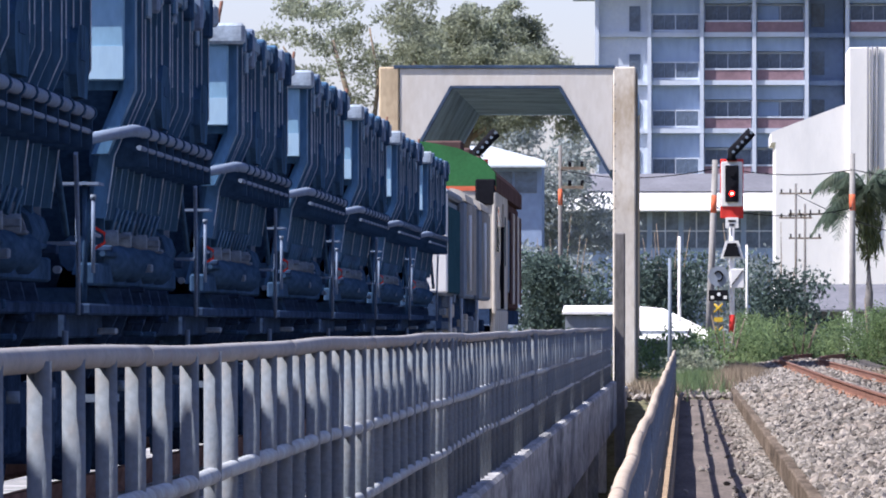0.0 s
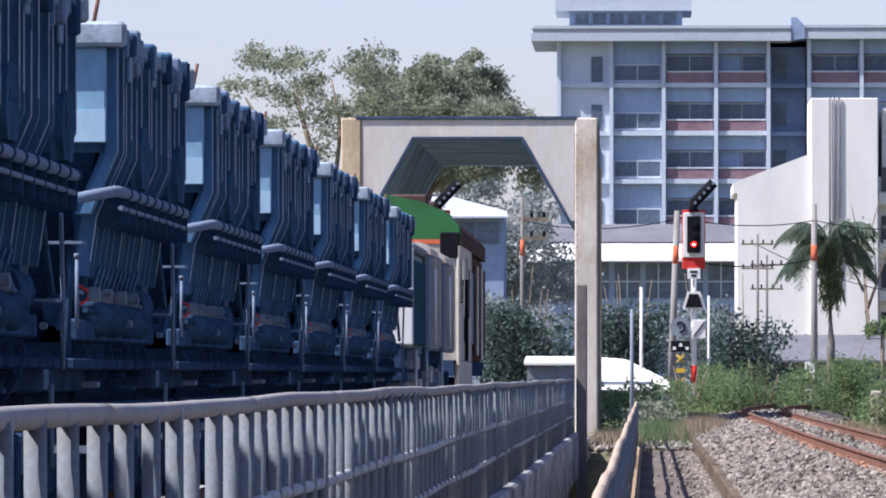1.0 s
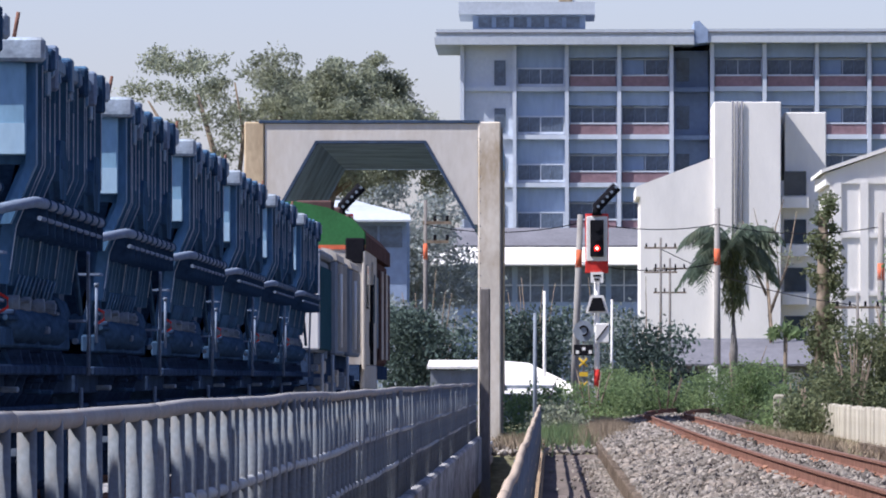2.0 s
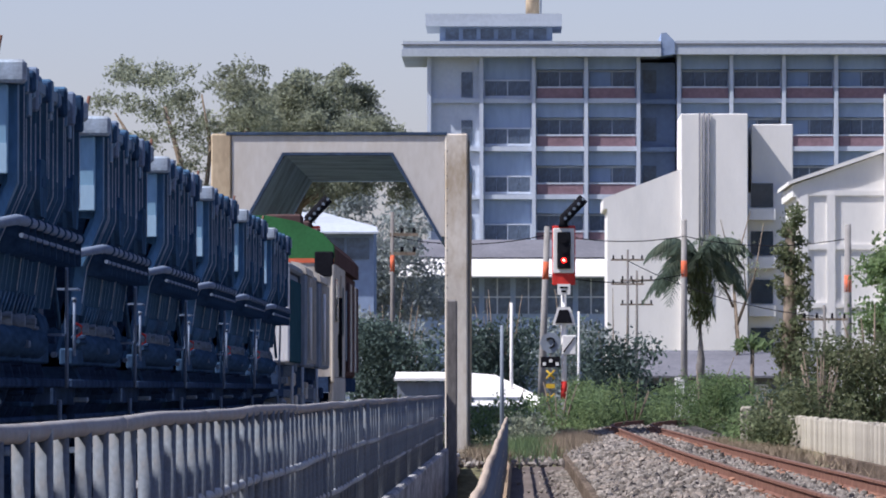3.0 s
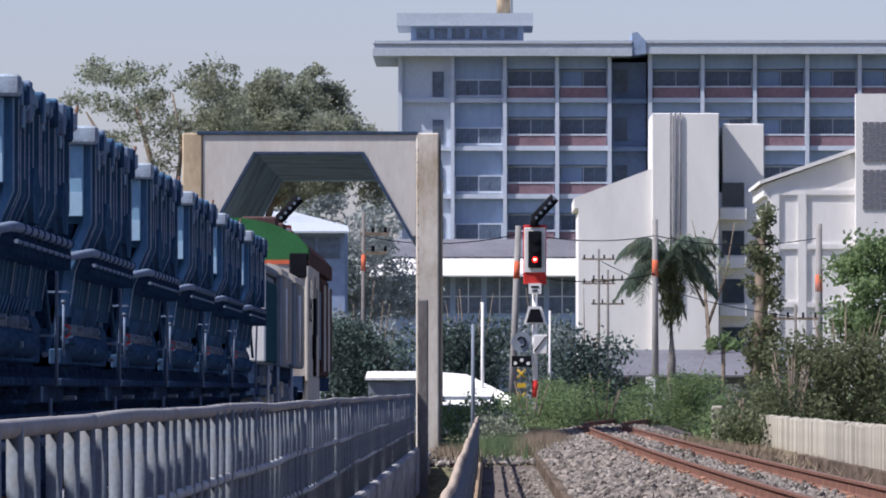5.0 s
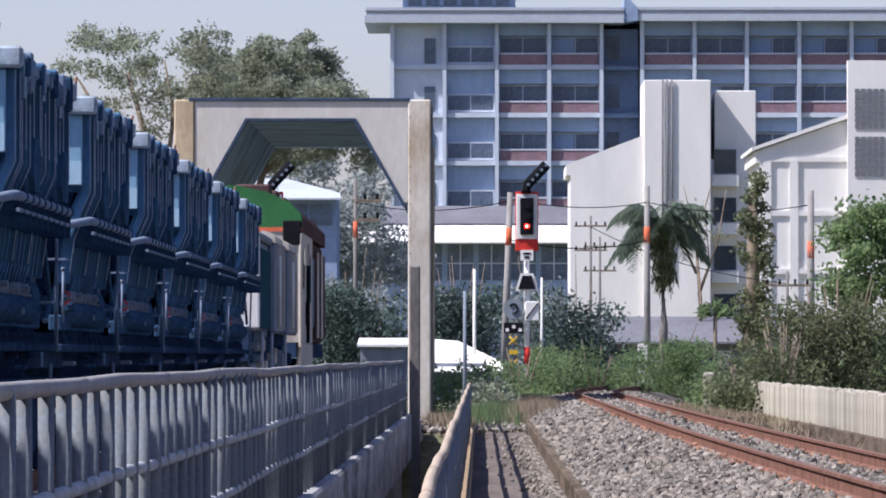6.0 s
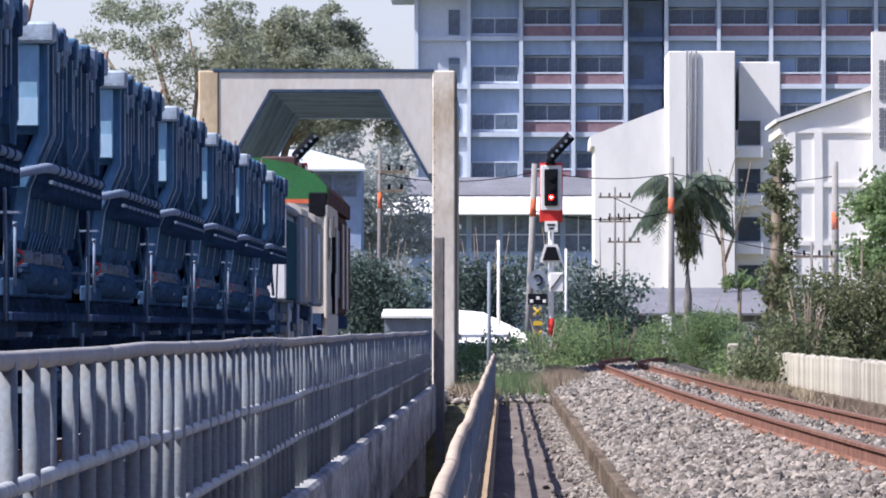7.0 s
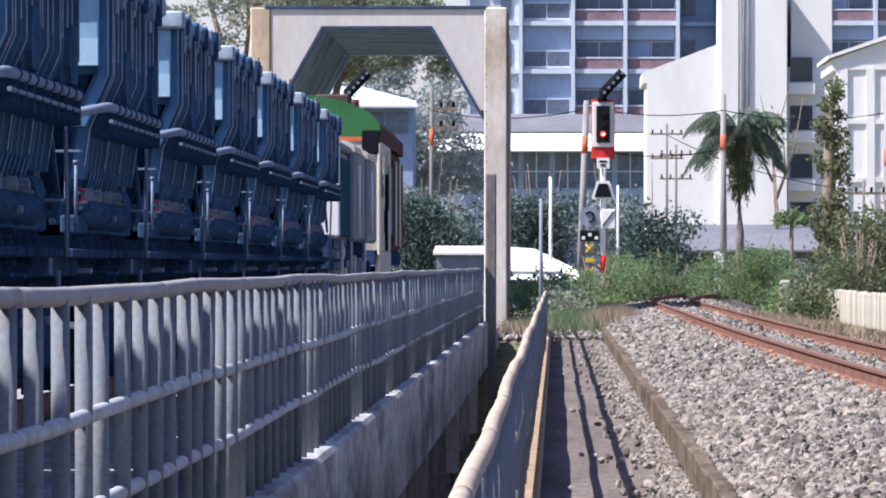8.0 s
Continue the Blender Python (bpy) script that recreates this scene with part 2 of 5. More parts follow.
def box(bm, x0, x1, y0, y1, z0, z1, bevel=0.0):
    vs = [bm.verts.new((x, y, z)) for x in (x0, x1) for y in (y0, y1) for z in (z0, z1)]
    for f in ((0, 1, 3, 2), (4, 6, 7, 5), (0, 4, 5, 1), (2, 3, 7, 6), (0, 2, 6, 4), (1, 5, 7, 3)):
        bm.faces.new([vs[i] for i in f])
    if bevel:
        es = list({e for v in vs for e in v.link_edges})
        bmesh.ops.bevel(bm, geom=es, offset=bevel, segments=1, affect="EDGES")
    return bm


def boxes(*rows, bevel=0.0):
    bm = bmesh.new()
    for r in rows:
        box(bm, *r, bevel=bevel)
    return bm


def tube(bm, points, r, n=10, r1=None):
    """A round bar along the points; r1: its radius at the end."""
    pts = [Vector(p) for p in points]
    rings = []
    for i, p in enumerate(pts):
        a = pts[max(0, i - 1)]
        b = pts[min(len(pts) - 1, i + 1)]
        d = (b - a).normalized()
        q = d.to_track_quat("Z", "Y")
        k = i / max(1, len(pts) - 1)
        rad = r + ((r1 if r1 is not None else r) - r) * k
        rings.append([bm.verts.new(p + q @ Vector((rad * math.cos(2 * math.pi * j / n), rad * math.sin(2 * math.pi * j / n), 0)))
                      for j in range(n)])
    for a, b in zip(rings, rings[1:]):
        for j in range(n):
            f = bm.faces.new((a[j], a[(j + 1) % n], b[(j + 1) % n], b[j]))
            f.smooth = True
    bm.faces.new(list(reversed(rings[0])))
    bm.faces.new(rings[-1])
    return bm


def bars(*rows):
    """Round bars: (points, radius)."""
    bm = bmesh.new()
    for pts, r in rows:
        tube(bm, pts, r)
    return bm


def prism(bm, outline, axis, a, b):
    """A closed outline pushed from a to b along an axis ('x', 'y' or 'z')."""
    def at(p, t):
        u, v = p
        return {"x": (t, u, v), "y": (u, t, v), "z": (u, v, t)}[axis]
    A = [bm.verts.new(at(p, a)) for p in outline]
    B = [bm.verts.new(at(p, b)) for p in outline]
    n = len(outline)
    bm.faces.new(A)
    bm.faces.new(list(reversed(B)))
    for i in range(n):
        bm.faces.new((A[i], B[i], B[(i + 1) % n], A[(i + 1) % n]))
    bmesh.ops.recalc_face_normals(bm, faces=bm.faces)
    return bm


def raw_mesh(name, verts, faces, material, smooth=False):
    me = bpy.data.meshes.new(name)
    me.from_pydata(verts.tolist() if hasattr(verts, "tolist") else verts, [], faces.tolist() if hasattr(faces, "tolist") else faces)
    me.materials.append(material)
    if smooth:
        me.polygons.foreach_set("use_smooth", [True] * len(me.polygons))
    return me


def leaves(name, centres, radii, n, size, material, rng, slender=2.2, droop=0.3, shell=0.55):
    """A crown of n small folded leaves spread through blobs (centre, radius triple)."""
    centres, radii = np.array(centres, float), np.array(radii, float)
    w = (radii[:, 0] * radii[:, 1] * radii[:, 2]) ** 0.6
    pick = rng.choice(len(centres), n, p=w / w.sum())
    d = rng.normal(size=(n, 3))
    d /= np.linalg.norm(d, axis=1)[:, None]
    rad = shell + (1 - shell) * rng.random(n) ** 0.5
    rad = rad * (1 + 0.6 * rng.random(n) ** 4)
    wob = 1 + 0.22 * np.sin(d[:, 0] * 7 + pick) * np.cos(d[:, 2] * 6 + pick * 1.7)
    p = centres[pick] + d * radii[pick] * (rad * wob)[:, None]
    a = rng.normal(size=(n, 3))
    a[:, 2] -= droop
    a /= np.linalg.norm(a, axis=1)[:, None]
    b = np.cross(a, rng.normal(size=(n, 3)))
    b /= np.linalg.norm(b, axis=1)[:, None]
    s = size * (0.6 + 0.8 * rng.random(n))[:, None]
    tip, root = p + a * s * 0.5, p - a * s * 0.5
    side = b * s * 0.5 / slender
    fold = np.cross(a, b) * s * 0.08
    V = np.stack([root, p + side + fold, tip, p - side + fold], 1).reshape(-1, 3)
    i = np.arange(n)[:, None] * 4
    F = np.concatenate([i + [0, 1, 2], i + [0, 2, 3]])
    return raw_mesh(name, V, F, material)


def sheet(corners, thick):
    """A flat-ish sheet through the corners with a thickness downwards."""
    bm = bmesh.new()
    top = [bm.verts.new(c) for c in corners]
    low = [bm.verts.new((x, y, z - thick)) for x, y, z in corners]
    n = len(corners)
    bm.faces.new(top)
    bm.faces.new(list(reversed(low)))
    for i in range(n):
        bm.faces.new((top[i], low[i], low[(i + 1) % n], top[(i + 1) % n]))
    bmesh.ops.recalc_face_normals(bm, faces=bm.faces)
    return bm


# ---- ground ----
def ground_height(x, y):
    def step(a, b, t):
        t = min(1.0, max(0.0, (t - a) / (b - a)))
        return t * t * (3 - 2 * t)
    bank = max(step(138, 152, y), step(88, 104, y) * step(4.5, 6.5, x)) + (1 - step(-60, -40, y))
    z = -3.2 + bank * 3.35
    return z + 0.12 * noise.noise((x * 0.15, y * 0.15, 0)) * bank


def build_ground():
    xs = [-3000, -900, -300, -120] + list(range(-60, 61, 4)) + [120, 300, 900, 3000]
    ys = [-3000, -600, -150, -60, -50, -40] + list(range(-20, 260, 5)) + [300, 400, 600, 1200, 3000, 4500]
    V = [(x, y, ground_height(x, y)) for y in ys for x in xs]
    n = len(xs)
    F = [(j * n + i, j * n + i + 1, (j + 1) * n + i + 1, (j + 1) * n + i) for j in range(len(ys) - 1) for i in range(n - 1)]
    tagged(new("ground", raw_mesh("ground", V, F, SOIL, True)), "scrubby brown soil running out to the horizon", "ground", kind="structure")


def build_canal():
    # Added dark sheet that keeps the void below the edge beam dark.
    me = mesh_of("canal_water", boxes((-300, 300, -45, 146, -2.75, -2.7)), DARKSHEET)
    tagged(new("canal_water", me), "dark water-like sheet added to darken the gap under the bridges", "water", kind="structure")


# ---- bridges ----
def build_bridges():
    left = thing("bridge_deck_train", 0, 0, 0, "weathered concrete bridge deck under the freight train", "bridge", kind="structure")
    part("slab", boxes((-7.2, -1.22, -30, 150, -0.15, 0.30), bevel=0.02), CONCRETE, left)
    for i in range(13):
        y = -30 + i * 11.75
        part("edge_beam", boxes((-1.505, -1.19, y, y + 11.745, -0.17, 0.626), bevel=0.025), BEAM, left, "stained concrete edge beam")
    for i in range(11):
        part("hanger", boxes((-1.46, -1.22, 4 + i * 10.5, 4.6 + i * 10.5, -1.0, -0.17), bevel=0.02), CONCRETE, left)
    for x in (-4.85, -3.79):
        part("rail", prism(bmesh.new(), [(x - .06, .50), (x + .06, .50), (x + .015, .53), (x + .035, .62), (x + .035, .65), (x - .035, .65), (x - .035, .62), (x - .015, .53)], "y", -30, 330), RUST, left)
    part("train_ballast", prism(bmesh.new(), [(-7.4, -0.3), (-6.0, 0.45), (-2.6, 0.45), (-1.3, -0.3)], "y", 150.2, 330), BED, left, "grey ballast under the far rails")
    right = thing("bridge_deck_walkway", 0, 0, 0, "concrete bridge deck with a narrow walkway beside the ballasted track", "bridge", kind="structure")
    part("slab", boxes((-0.32, 7.0, -30, 152, -0.7, 0.0), bevel=0.02), DECK, right)
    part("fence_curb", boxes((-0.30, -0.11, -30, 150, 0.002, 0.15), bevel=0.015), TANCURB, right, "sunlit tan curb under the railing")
    n = 80
    for i in range(n):
        y = 8 + i * 1.8
        part("kerb_block", boxes((0.968 + 0.004 * math.sin(i * 2.3), 1.075, y, y + 1.796, 0.002, 0.26 + 0.008 * math.sin(i * 1.7)), bevel=0.012), KERB, right)
    part("far_kerb", boxes((6.6, 6.75, 0, 152, 0.002, 0.25)), KERB, right)
    for i in range(6):
        pier = thing("bridge_pier", 0, 20 + i * 24, -3.3, "round-edged concrete pier under the bridges", "pier", "bridge piers", "structure")
        part("column", boxes((-6.0, -2.0, -0.4, 0.4, 0, 3.1), (0.2, 4.6, -0.4, 0.4, 0, 2.6), bevel=0.1), CONCRETE, pier)


def railing(name, x, base, y0, y1, heights, step, r, label, paint):
    """A pipe railing along y: posts, a wavy top rail in lengths, two middle rails."""
    ob = thing(name, x, 0, base, label, "railing")
    rng = random.Random(len(name))
    top = heights[0]
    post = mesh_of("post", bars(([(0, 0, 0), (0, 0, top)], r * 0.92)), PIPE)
    count = int((y1 - y0) / step)
    for i in range(count + 1):
        piece("post", post, ob, pose(rng.uniform(-.006, .006), y0 + i * step, 0, rng.uniform(-.5, .5), rng.uniform(-.4, .4), 0))
    for k, h in enumerate(heights):
        name_k = "top_rail" if k == 0 else "middle_rail"
        rad = r if k == 0 else r * 0.85
        y = y0 - 0.4
        while y < y1:
            ye = min(y + 6.0, y1 + 0.3)
            pts = []
            m = 12
            for j in range(m + 1):
                yy = y + (ye - y - 0.012) * j / m
                wave = 0.004 * math.sin(yy * 0.55 + k) + 0.003 * math.sin(yy * 0.23 + 2 * k) + 0.0015 * math.sin(yy * 1.3)
                side = 0.006 * math.sin(yy * 0.3 + k * 2) + 0.003 * math.sin(yy * 0.9)
                pts.append((side, yy, h + wave))
            part(name_k, bars((pts, rad)), paint[min(k, 1)], ob)
            y = ye
    return ob


# ---- portal ----
def build_portal():
    ob = thing("portal_frame", -4.31, 171, 0, "cream-painted steel portal frame over the railway bridge end, stained", "portal")
    for x0, x1, m in ((-3.10, -2.62, TAN), (2.56, 3.11, LEGPAINT)):
        part("leg", boxes((x0, x1, -0.19, 0.30, 0.0, 7.84), bevel=0.03), m, ob, "weathered tan leg" if m is TAN else "cream leg with brown stains")
    out = [(-2.6, 7.80), (2.55, 7.80), (2.55, 5.35), (2.44, 5.35), (1.27, 7.39), (-1.36, 7.39), (-2.5, 5.35), (-2.6, 5.35)]
    part("haunched_beam", prism(bmesh.new(), out, "y", -0.15, 0.15), CREAM, ob)
    part("top_flange", boxes((-2.75, 2.60, -0.20, 0.32, 7.802, 7.88), bevel=0.01), DARKSTEEL, ob, "dark weathered top flange")
    part("haunch_flange", prism(bmesh.new(), [(2.44, 5.25), (2.52, 5.25), (1.30, 7.385), (-1.38, 7.385), (-2.58, 5.25), (-2.5, 5.25), (-1.34, 7.32), (1.25, 7.32)], "y", -0.18, 0.3), DARKSTEEL, ob, "dark inner flange")
    part("edge_flange", boxes((3.112, 3.16, -0.1, 0.3, 0.0, 7.7)), OLDPOST, ob, "dark edge flange")
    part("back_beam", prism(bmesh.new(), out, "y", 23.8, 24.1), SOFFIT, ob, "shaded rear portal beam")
    for x0, x1 in ((-3.10, -2.62), (2.56, 3.05)):
        part("rear_leg", boxes((x0, x1, 23.7, 24.3, 0, 7.84), bevel=0.03), TAN, ob)
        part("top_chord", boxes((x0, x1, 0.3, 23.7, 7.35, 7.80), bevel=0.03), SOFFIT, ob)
    inner = [(-2.48, 5.36), (-1.355, 7.392), (1.265, 7.392), (2.42, 5.36)]
    outer = [(2.50, 5.40), (1.31, 7.46), (-1.40, 7.46), (-2.56, 5.40)]
    for a, b in zip(range(3), range(2, -1, -1)):
        plate = [inner[a], inner[a + 1], outer[b], outer[b + 1]]
        part("soffit_plate", prism(bmesh.new(), plate, "y", 0.31, 23.7), SOFFIT, ob, "soffit plate, blue-grey shade in its colour")
    part("roof_cover", boxes((-2.6, 2.5, 0.35, 23.6, 7.55, 7.65)), DARKSTEEL, ob)
    for k in range(24):
        part("bolt", boxes((2.60, 2.625, -0.196, -0.191, 0.5 + k * 0.3, 0.53 + k * 0.3)), OLDPOST, ob)
    post = thing("old_post", -1.1375, 122.5, 0.026, "grey weathered concrete post at the end of the railing", "post")
    part("shaft", boxes((-0.096, 0.096, -0.09, 0.09, -0.9, 3.17), bevel=0.025), OLDPOST, post)


# ---- train ----
RAIL_Z = 0.65
PITCH = 8.54
MIDLINE = -4.32


def bogie(parent, y):
    side = mesh_of("side_frame", boxes((-0.06, 0.06, -1.15, 1.15, 0.42, 0.66), (-0.07, 0.07, -0.35, 0.35, 0.30, 0.75), (-0.08, 0.08, -1.0, -0.7, 0.25, 0.62), (-0.08, 0.08, 0.7, 1.0, 0.25, 0.62), bevel=0.02), UNDER)
    wheel = mesh_of("wheel", bars(([(-0.06, 0, 0), (0.06, 0, 0)], 0.42)), UNDER)
    for x in (-0.95, 0.95):
        piece("side_frame", side, parent, pose(x, y, 0))
    for x in (-0.53, 0.53):
        for dy in (-0.85, 0.85):
            piece("wheel", wheel, parent, pose(x, y + dy, 0.42))
    part("bolster", boxes((-0.9, 0.9, y - 0.2, y + 0.2, 0.5, 0.85)), UNDER, parent)


def side_profile(s, inset, thick, top, bottom):
    """The bent line of a wagon side between two heights, as a closed strip of the given thickness."""
    line = [(1.33, 2.80), (1.33, 2.2), (1.18, 1.85), (1.13, 1.50), (1.06, 1.22)]
    zs = sorted({top, bottom} | {z for _, z in line if bottom < z < top}, reverse=True)
    out = [(float(np.interp(z, [p[1] for p in reversed(line)], [p[0] for p in reversed(line)])), z) for z in zs]
    return [(s * (x + inset), z) for x, z in out] + [(s * (x + inset + thick), z) for x, z in reversed(out)]


def hopper_wagon():
    w = thing("hopper_wagon", MIDLINE, 0, RAIL_Z, "dark blue ribbed steel hopper wagon, grimy, coupled in the train", "wagon", "blue hopper wagons")
    L = 6.1
    gear = random.Random(31)
    part("body", boxes((-1.30, 1.30, 0.25, L - 0.25, 2.2, 2.80)), BLUE, w)
    hop = bmesh.new()
    rings = [[hop.verts.new((x, y, z)) for x, y in ((-a, y0), (a, y0), (a, L - y0), (-a, L - y0))] for z, a, y0 in ((2.199, 1.27, 0.27), (1.70, 1.10, 0.95), (1.05, 0.80, 1.65))]
    for a, b in zip(rings, rings[1:]):
        for k in range(4):
            hop.faces.new((a[k], a[(k + 1) % 4], b[(k + 1) % 4], b[k]))
    hop.faces.new(rings[0])
    hop.faces.new(list(reversed(rings[-1])))
    bmesh.ops.recalc_face_normals(hop, faces=hop.faces)
    part("hopper", hop, CHUTE, w, "grimy sloping hopper, darkened for shade")
    for y0, y1, out in ((0.10, 0.245, -0.006), (L - 0.245, L - 0.10, 0.006)):
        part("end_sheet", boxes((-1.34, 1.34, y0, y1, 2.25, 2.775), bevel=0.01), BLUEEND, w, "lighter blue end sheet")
        # Painted sunlight: the part of the sheet that the rim leaves lit.
        part("repainted_panel", boxes((-1.335, 1.335, min(y0, y0 + out), max(y1, y1 + out), 2.255, 2.43)), BRIGHTEND, w, "pale strip for the sunlit part below the rim's shadow")
    for sg in (-1, 1):
        part("side_sheet", prism(bmesh.new(), side_profile(sg, -0.03, 0.03, 2.79, 1.86), "y", 0.26, L - 0.26), BLUE, w)
        part("lower_sheet", prism(bmesh.new(), side_profile(sg, -0.03, 0.03, 1.855, 1.22), "y", 0.5, L - 0.5), BLUEDARK, w, "grimy lower side with shade in its colour")
        for y0 in (0.17, L - 0.33):
            part("corner_post", prism(bmesh.new(), side_profile(sg, 0.004, 0.06, 2.775, 1.86), "y", y0, y0 + 0.16), BLUE, w)
    for x in (-1.37, 1.37):
        part("side_rim", boxes((x - .06, x + .05, 0.205, L - 0.205, 2.782, 2.87), bevel=0.015), BLUE, w)
    for y in (0.11, L - 0.11):
        part("end_rim", boxes((-1.45, 1.45, y - .09, y + .09, 2.78, 2.915), bevel=0.018), BLUECAP, w, "pale end rim with light in its colour, dented")
    for s in (-1, 1):
        def rib_mesh(edge_top, edge_low, deep):
            bm = prism(bmesh.new(), side_profile(s, 0.002, deep, 2.78, 1.52), "y", -0.014, 0.014)
            n_web = len(bm.faces)
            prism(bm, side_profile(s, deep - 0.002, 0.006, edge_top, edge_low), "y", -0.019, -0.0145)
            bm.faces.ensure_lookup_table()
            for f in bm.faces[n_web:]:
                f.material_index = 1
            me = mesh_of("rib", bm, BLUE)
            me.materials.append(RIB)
            return me
        long_rib, upper_rib, mid_rib = rib_mesh(2.77, 1.60, 0.085), rib_mesh(2.77, 2.30, 0.07), rib_mesh(2.60, 1.95, 0.07)
        for i in range(14):
            kind = long_rib if i in (0, 5, 9, 13) else (upper_rib, mid_rib)[i % 2]
            piece("rib", kind, w, pose(0, 0.42 + i * 0.405, 0))
        for i in range(15):
            y, d, h = 0.4 + i * 0.38 + gear.uniform(-.1, .1), gear.uniform(0.03, 0.09), gear.uniform(0.04, 0.15)
            part("rim_clamp", boxes((s * 1.37 - d, s * 1.37 + d, y, y + gear.uniform(.05, .2), 2.80 - h, 2.86 + h * 0.6), bevel=0.014), (BLUE, CHUTE, BLUE, PALERAIL)[i % 4], w)
        for i in range(3):
            y = 0.9 + i * 1.9
            part("rim_flap", boxes((s * 1.385, s * 1.408, y, y + 0.3, 2.62 + 0.05 * (i % 2), 2.80), bevel=0.008), BLUE, w, "dark hanging flap below the rim")
        for y in (2.0, 5.1):
            bm = prism(bmesh.new(), [(y - .40, 2.12), (y - .28, 1.98), (y + .28, 1.98), (y + .40, 2.12), (y + .40, 2.32), (y + .24, 2.45), (y - .24, 2.45), (y - .40, 2.32)], "x", s * 1.25, s * 1.425)
            bmesh.ops.bevel(bm, geom=list(bm.edges), offset=0.06, segments=3, affect="EDGES")
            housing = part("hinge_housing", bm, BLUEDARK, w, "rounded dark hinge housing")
            part("housing_slot", boxes((s * 1.426, s * 1.430, y - .18, y + .12, 2.22, 2.27)), CHUTE, housing)
        part("grab_rail", bars(([(s * 1.0, -0.12, 1.90), (s * 1.40, 0.02, 1.98), (s * 1.42, 0.3, 1.98), (s * 1.42, 5.6, 1.98)], 0.032)), PALERAIL, w, "pale worn pipe rail")
        part("lower_rail", bars(([(s * 1.42, 0.12, 1.89), (s * 1.42, 5.6, 1.89)], 0.014)), PALERAIL, w)
        collar = mesh_of("rail_collar", bars(([(s * 1.42, -0.03, 1.98), (s * 1.42, 0.03, 1.98)], 0.040)), CHUTE)
        hanger = mesh_of("rail_bracket", boxes((min(s * 1.12, s * 1.425), max(s * 1.12, s * 1.425), -0.012, 0.012, 1.80, 1.955), (s * 1.425 - .012, s * 1.425 + .012, -0.014, 0.014, 1.80, 1.97)), CHUTE)
        for i in range(9):
            piece("rail_collar", collar, w, pose(0, 0.55 + i * 0.62, 0))
            piece("rail_bracket", hanger, w, pose(0, 0.55 + i * 0.62, 0))
        strip = mesh_of("stiffener", boxes((s * 1.13 - .02, s * 1.13 + .05, -0.03, 0.03, 1.30, 1.82)), BLUEDARK)
        thin = mesh_of("stiffener", boxes((s * 1.15 - .02, s * 1.15 + .045, -0.008, 0.008, 1.42, 1.84)), PALERAIL)
        for i in range(8):
            piece("stiffener", strip, w, pose(0, 0.8 + i * 0.62, 0))
            if i % 2:
                piece("stiffener", thin, w, pose(0, 1.06 + i * 0.62, 0))
        for i in range(10):
            y = 1.0 + i * 0.33
            part("lug", bars(([(s * 1.20, y, 1.46), (s * 1.23, y + 0.09, 1.58)], 0.009)), BLUE, w)
        part("corner_brace", bars(([(s * 1.22, L - 0.3, 1.84), (s * 1.24, L + 0.2, 1.40)], 0.018)), BLUEDARK, w)
        part("sill_channel", boxes((s * 1.14 - .05, s * 1.14 + .05, 0.1, L - 0.1, 1.16, 1.28), bevel=0.012), CHUTE, w)
        for i, y in enumerate((0.85, 1.75, 2.9, 3.8)):
            part("cylinder_cap", bars(([(s * 1.06, y, 1.42), (s * 1.25, y, 1.42)], 0.045)), DISC, w, "worn pale cylinder cap")
            part("cylinder_cap", bars(([(s * 1.0, y + 0.1, 1.34), (s * 1.22, y + 0.5, 1.28)], 0.10)), CHUTE, w)
        tank = part("air_tank", bars(([(s * 1.10, 4.6, 1.39), (s * 1.10, 4.63, 1.39), (s * 1.10, 5.5, 1.39)], 0.13)), CHUTE, w, "round dark air tank")
        part("tank_rim", bars(([(s * 1.10, 4.56, 1.39), (s * 1.10, 4.597, 1.39)], 0.105)), DISC, tank, "pale worn tank end")
        part("air_pipe", bars(([(s * 1.21, 0.3, 1.33), (s * 1.21, 5.7, 1.33)], 0.016)), CHUTE, w)
        part("end_post", bars(([(s * 1.25, -0.75, 1.22), (s * 1.25, -0.75, 1.60)], 0.010)), PALERAIL, w, "pale upright pipe")
        part("post_cap", bars(([(s * 1.25, -0.75, 1.60), (s * 1.25, -0.75, 1.625)], 0.016)), DISC, w)
        part("end_post", bars(([(s * 1.18, -0.45, 1.05), (s * 1.18, -0.45, 1.70)], 0.014)), CHUTE, w)
        part("post_tie", bars(([(s * 1.25, -0.75, 1.42), (s * 1.22, 0.0, 1.42)], 0.01)), PALERAIL, w)
        part("end_shelf", boxes((s * 1.1 - .16, s * 1.1 + .16, -0.55, -0.2, 1.68, 1.695)), PALERAIL, w, "thin pale end shelf")
        part("step", boxes((s * 1.25 - .12, s * 1.25 + .12, -0.95, -0.55, 0.55, 0.59)), DISC, w)
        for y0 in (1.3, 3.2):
            part("chute", prism(bmesh.new(), [(s * 0.3, 1.15), (s * 1.10, 1.155), (s * 1.16, 1.05), (s * 1.0, 0.68), (s * 0.3, 0.6)], "y", y0, y0 + 1.6), CHUTE, w, "grimy discharge chute, darkened for shade")
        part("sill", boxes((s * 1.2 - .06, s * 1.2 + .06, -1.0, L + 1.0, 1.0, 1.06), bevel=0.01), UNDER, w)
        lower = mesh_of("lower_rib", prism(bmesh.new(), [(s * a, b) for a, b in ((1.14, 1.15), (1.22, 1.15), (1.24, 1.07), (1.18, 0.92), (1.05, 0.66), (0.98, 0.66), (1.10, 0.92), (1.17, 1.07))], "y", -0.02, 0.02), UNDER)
        for i in range(6):
            piece("lower_rib", lower, w, pose(0, 1.3 + i * 0.70, 0))
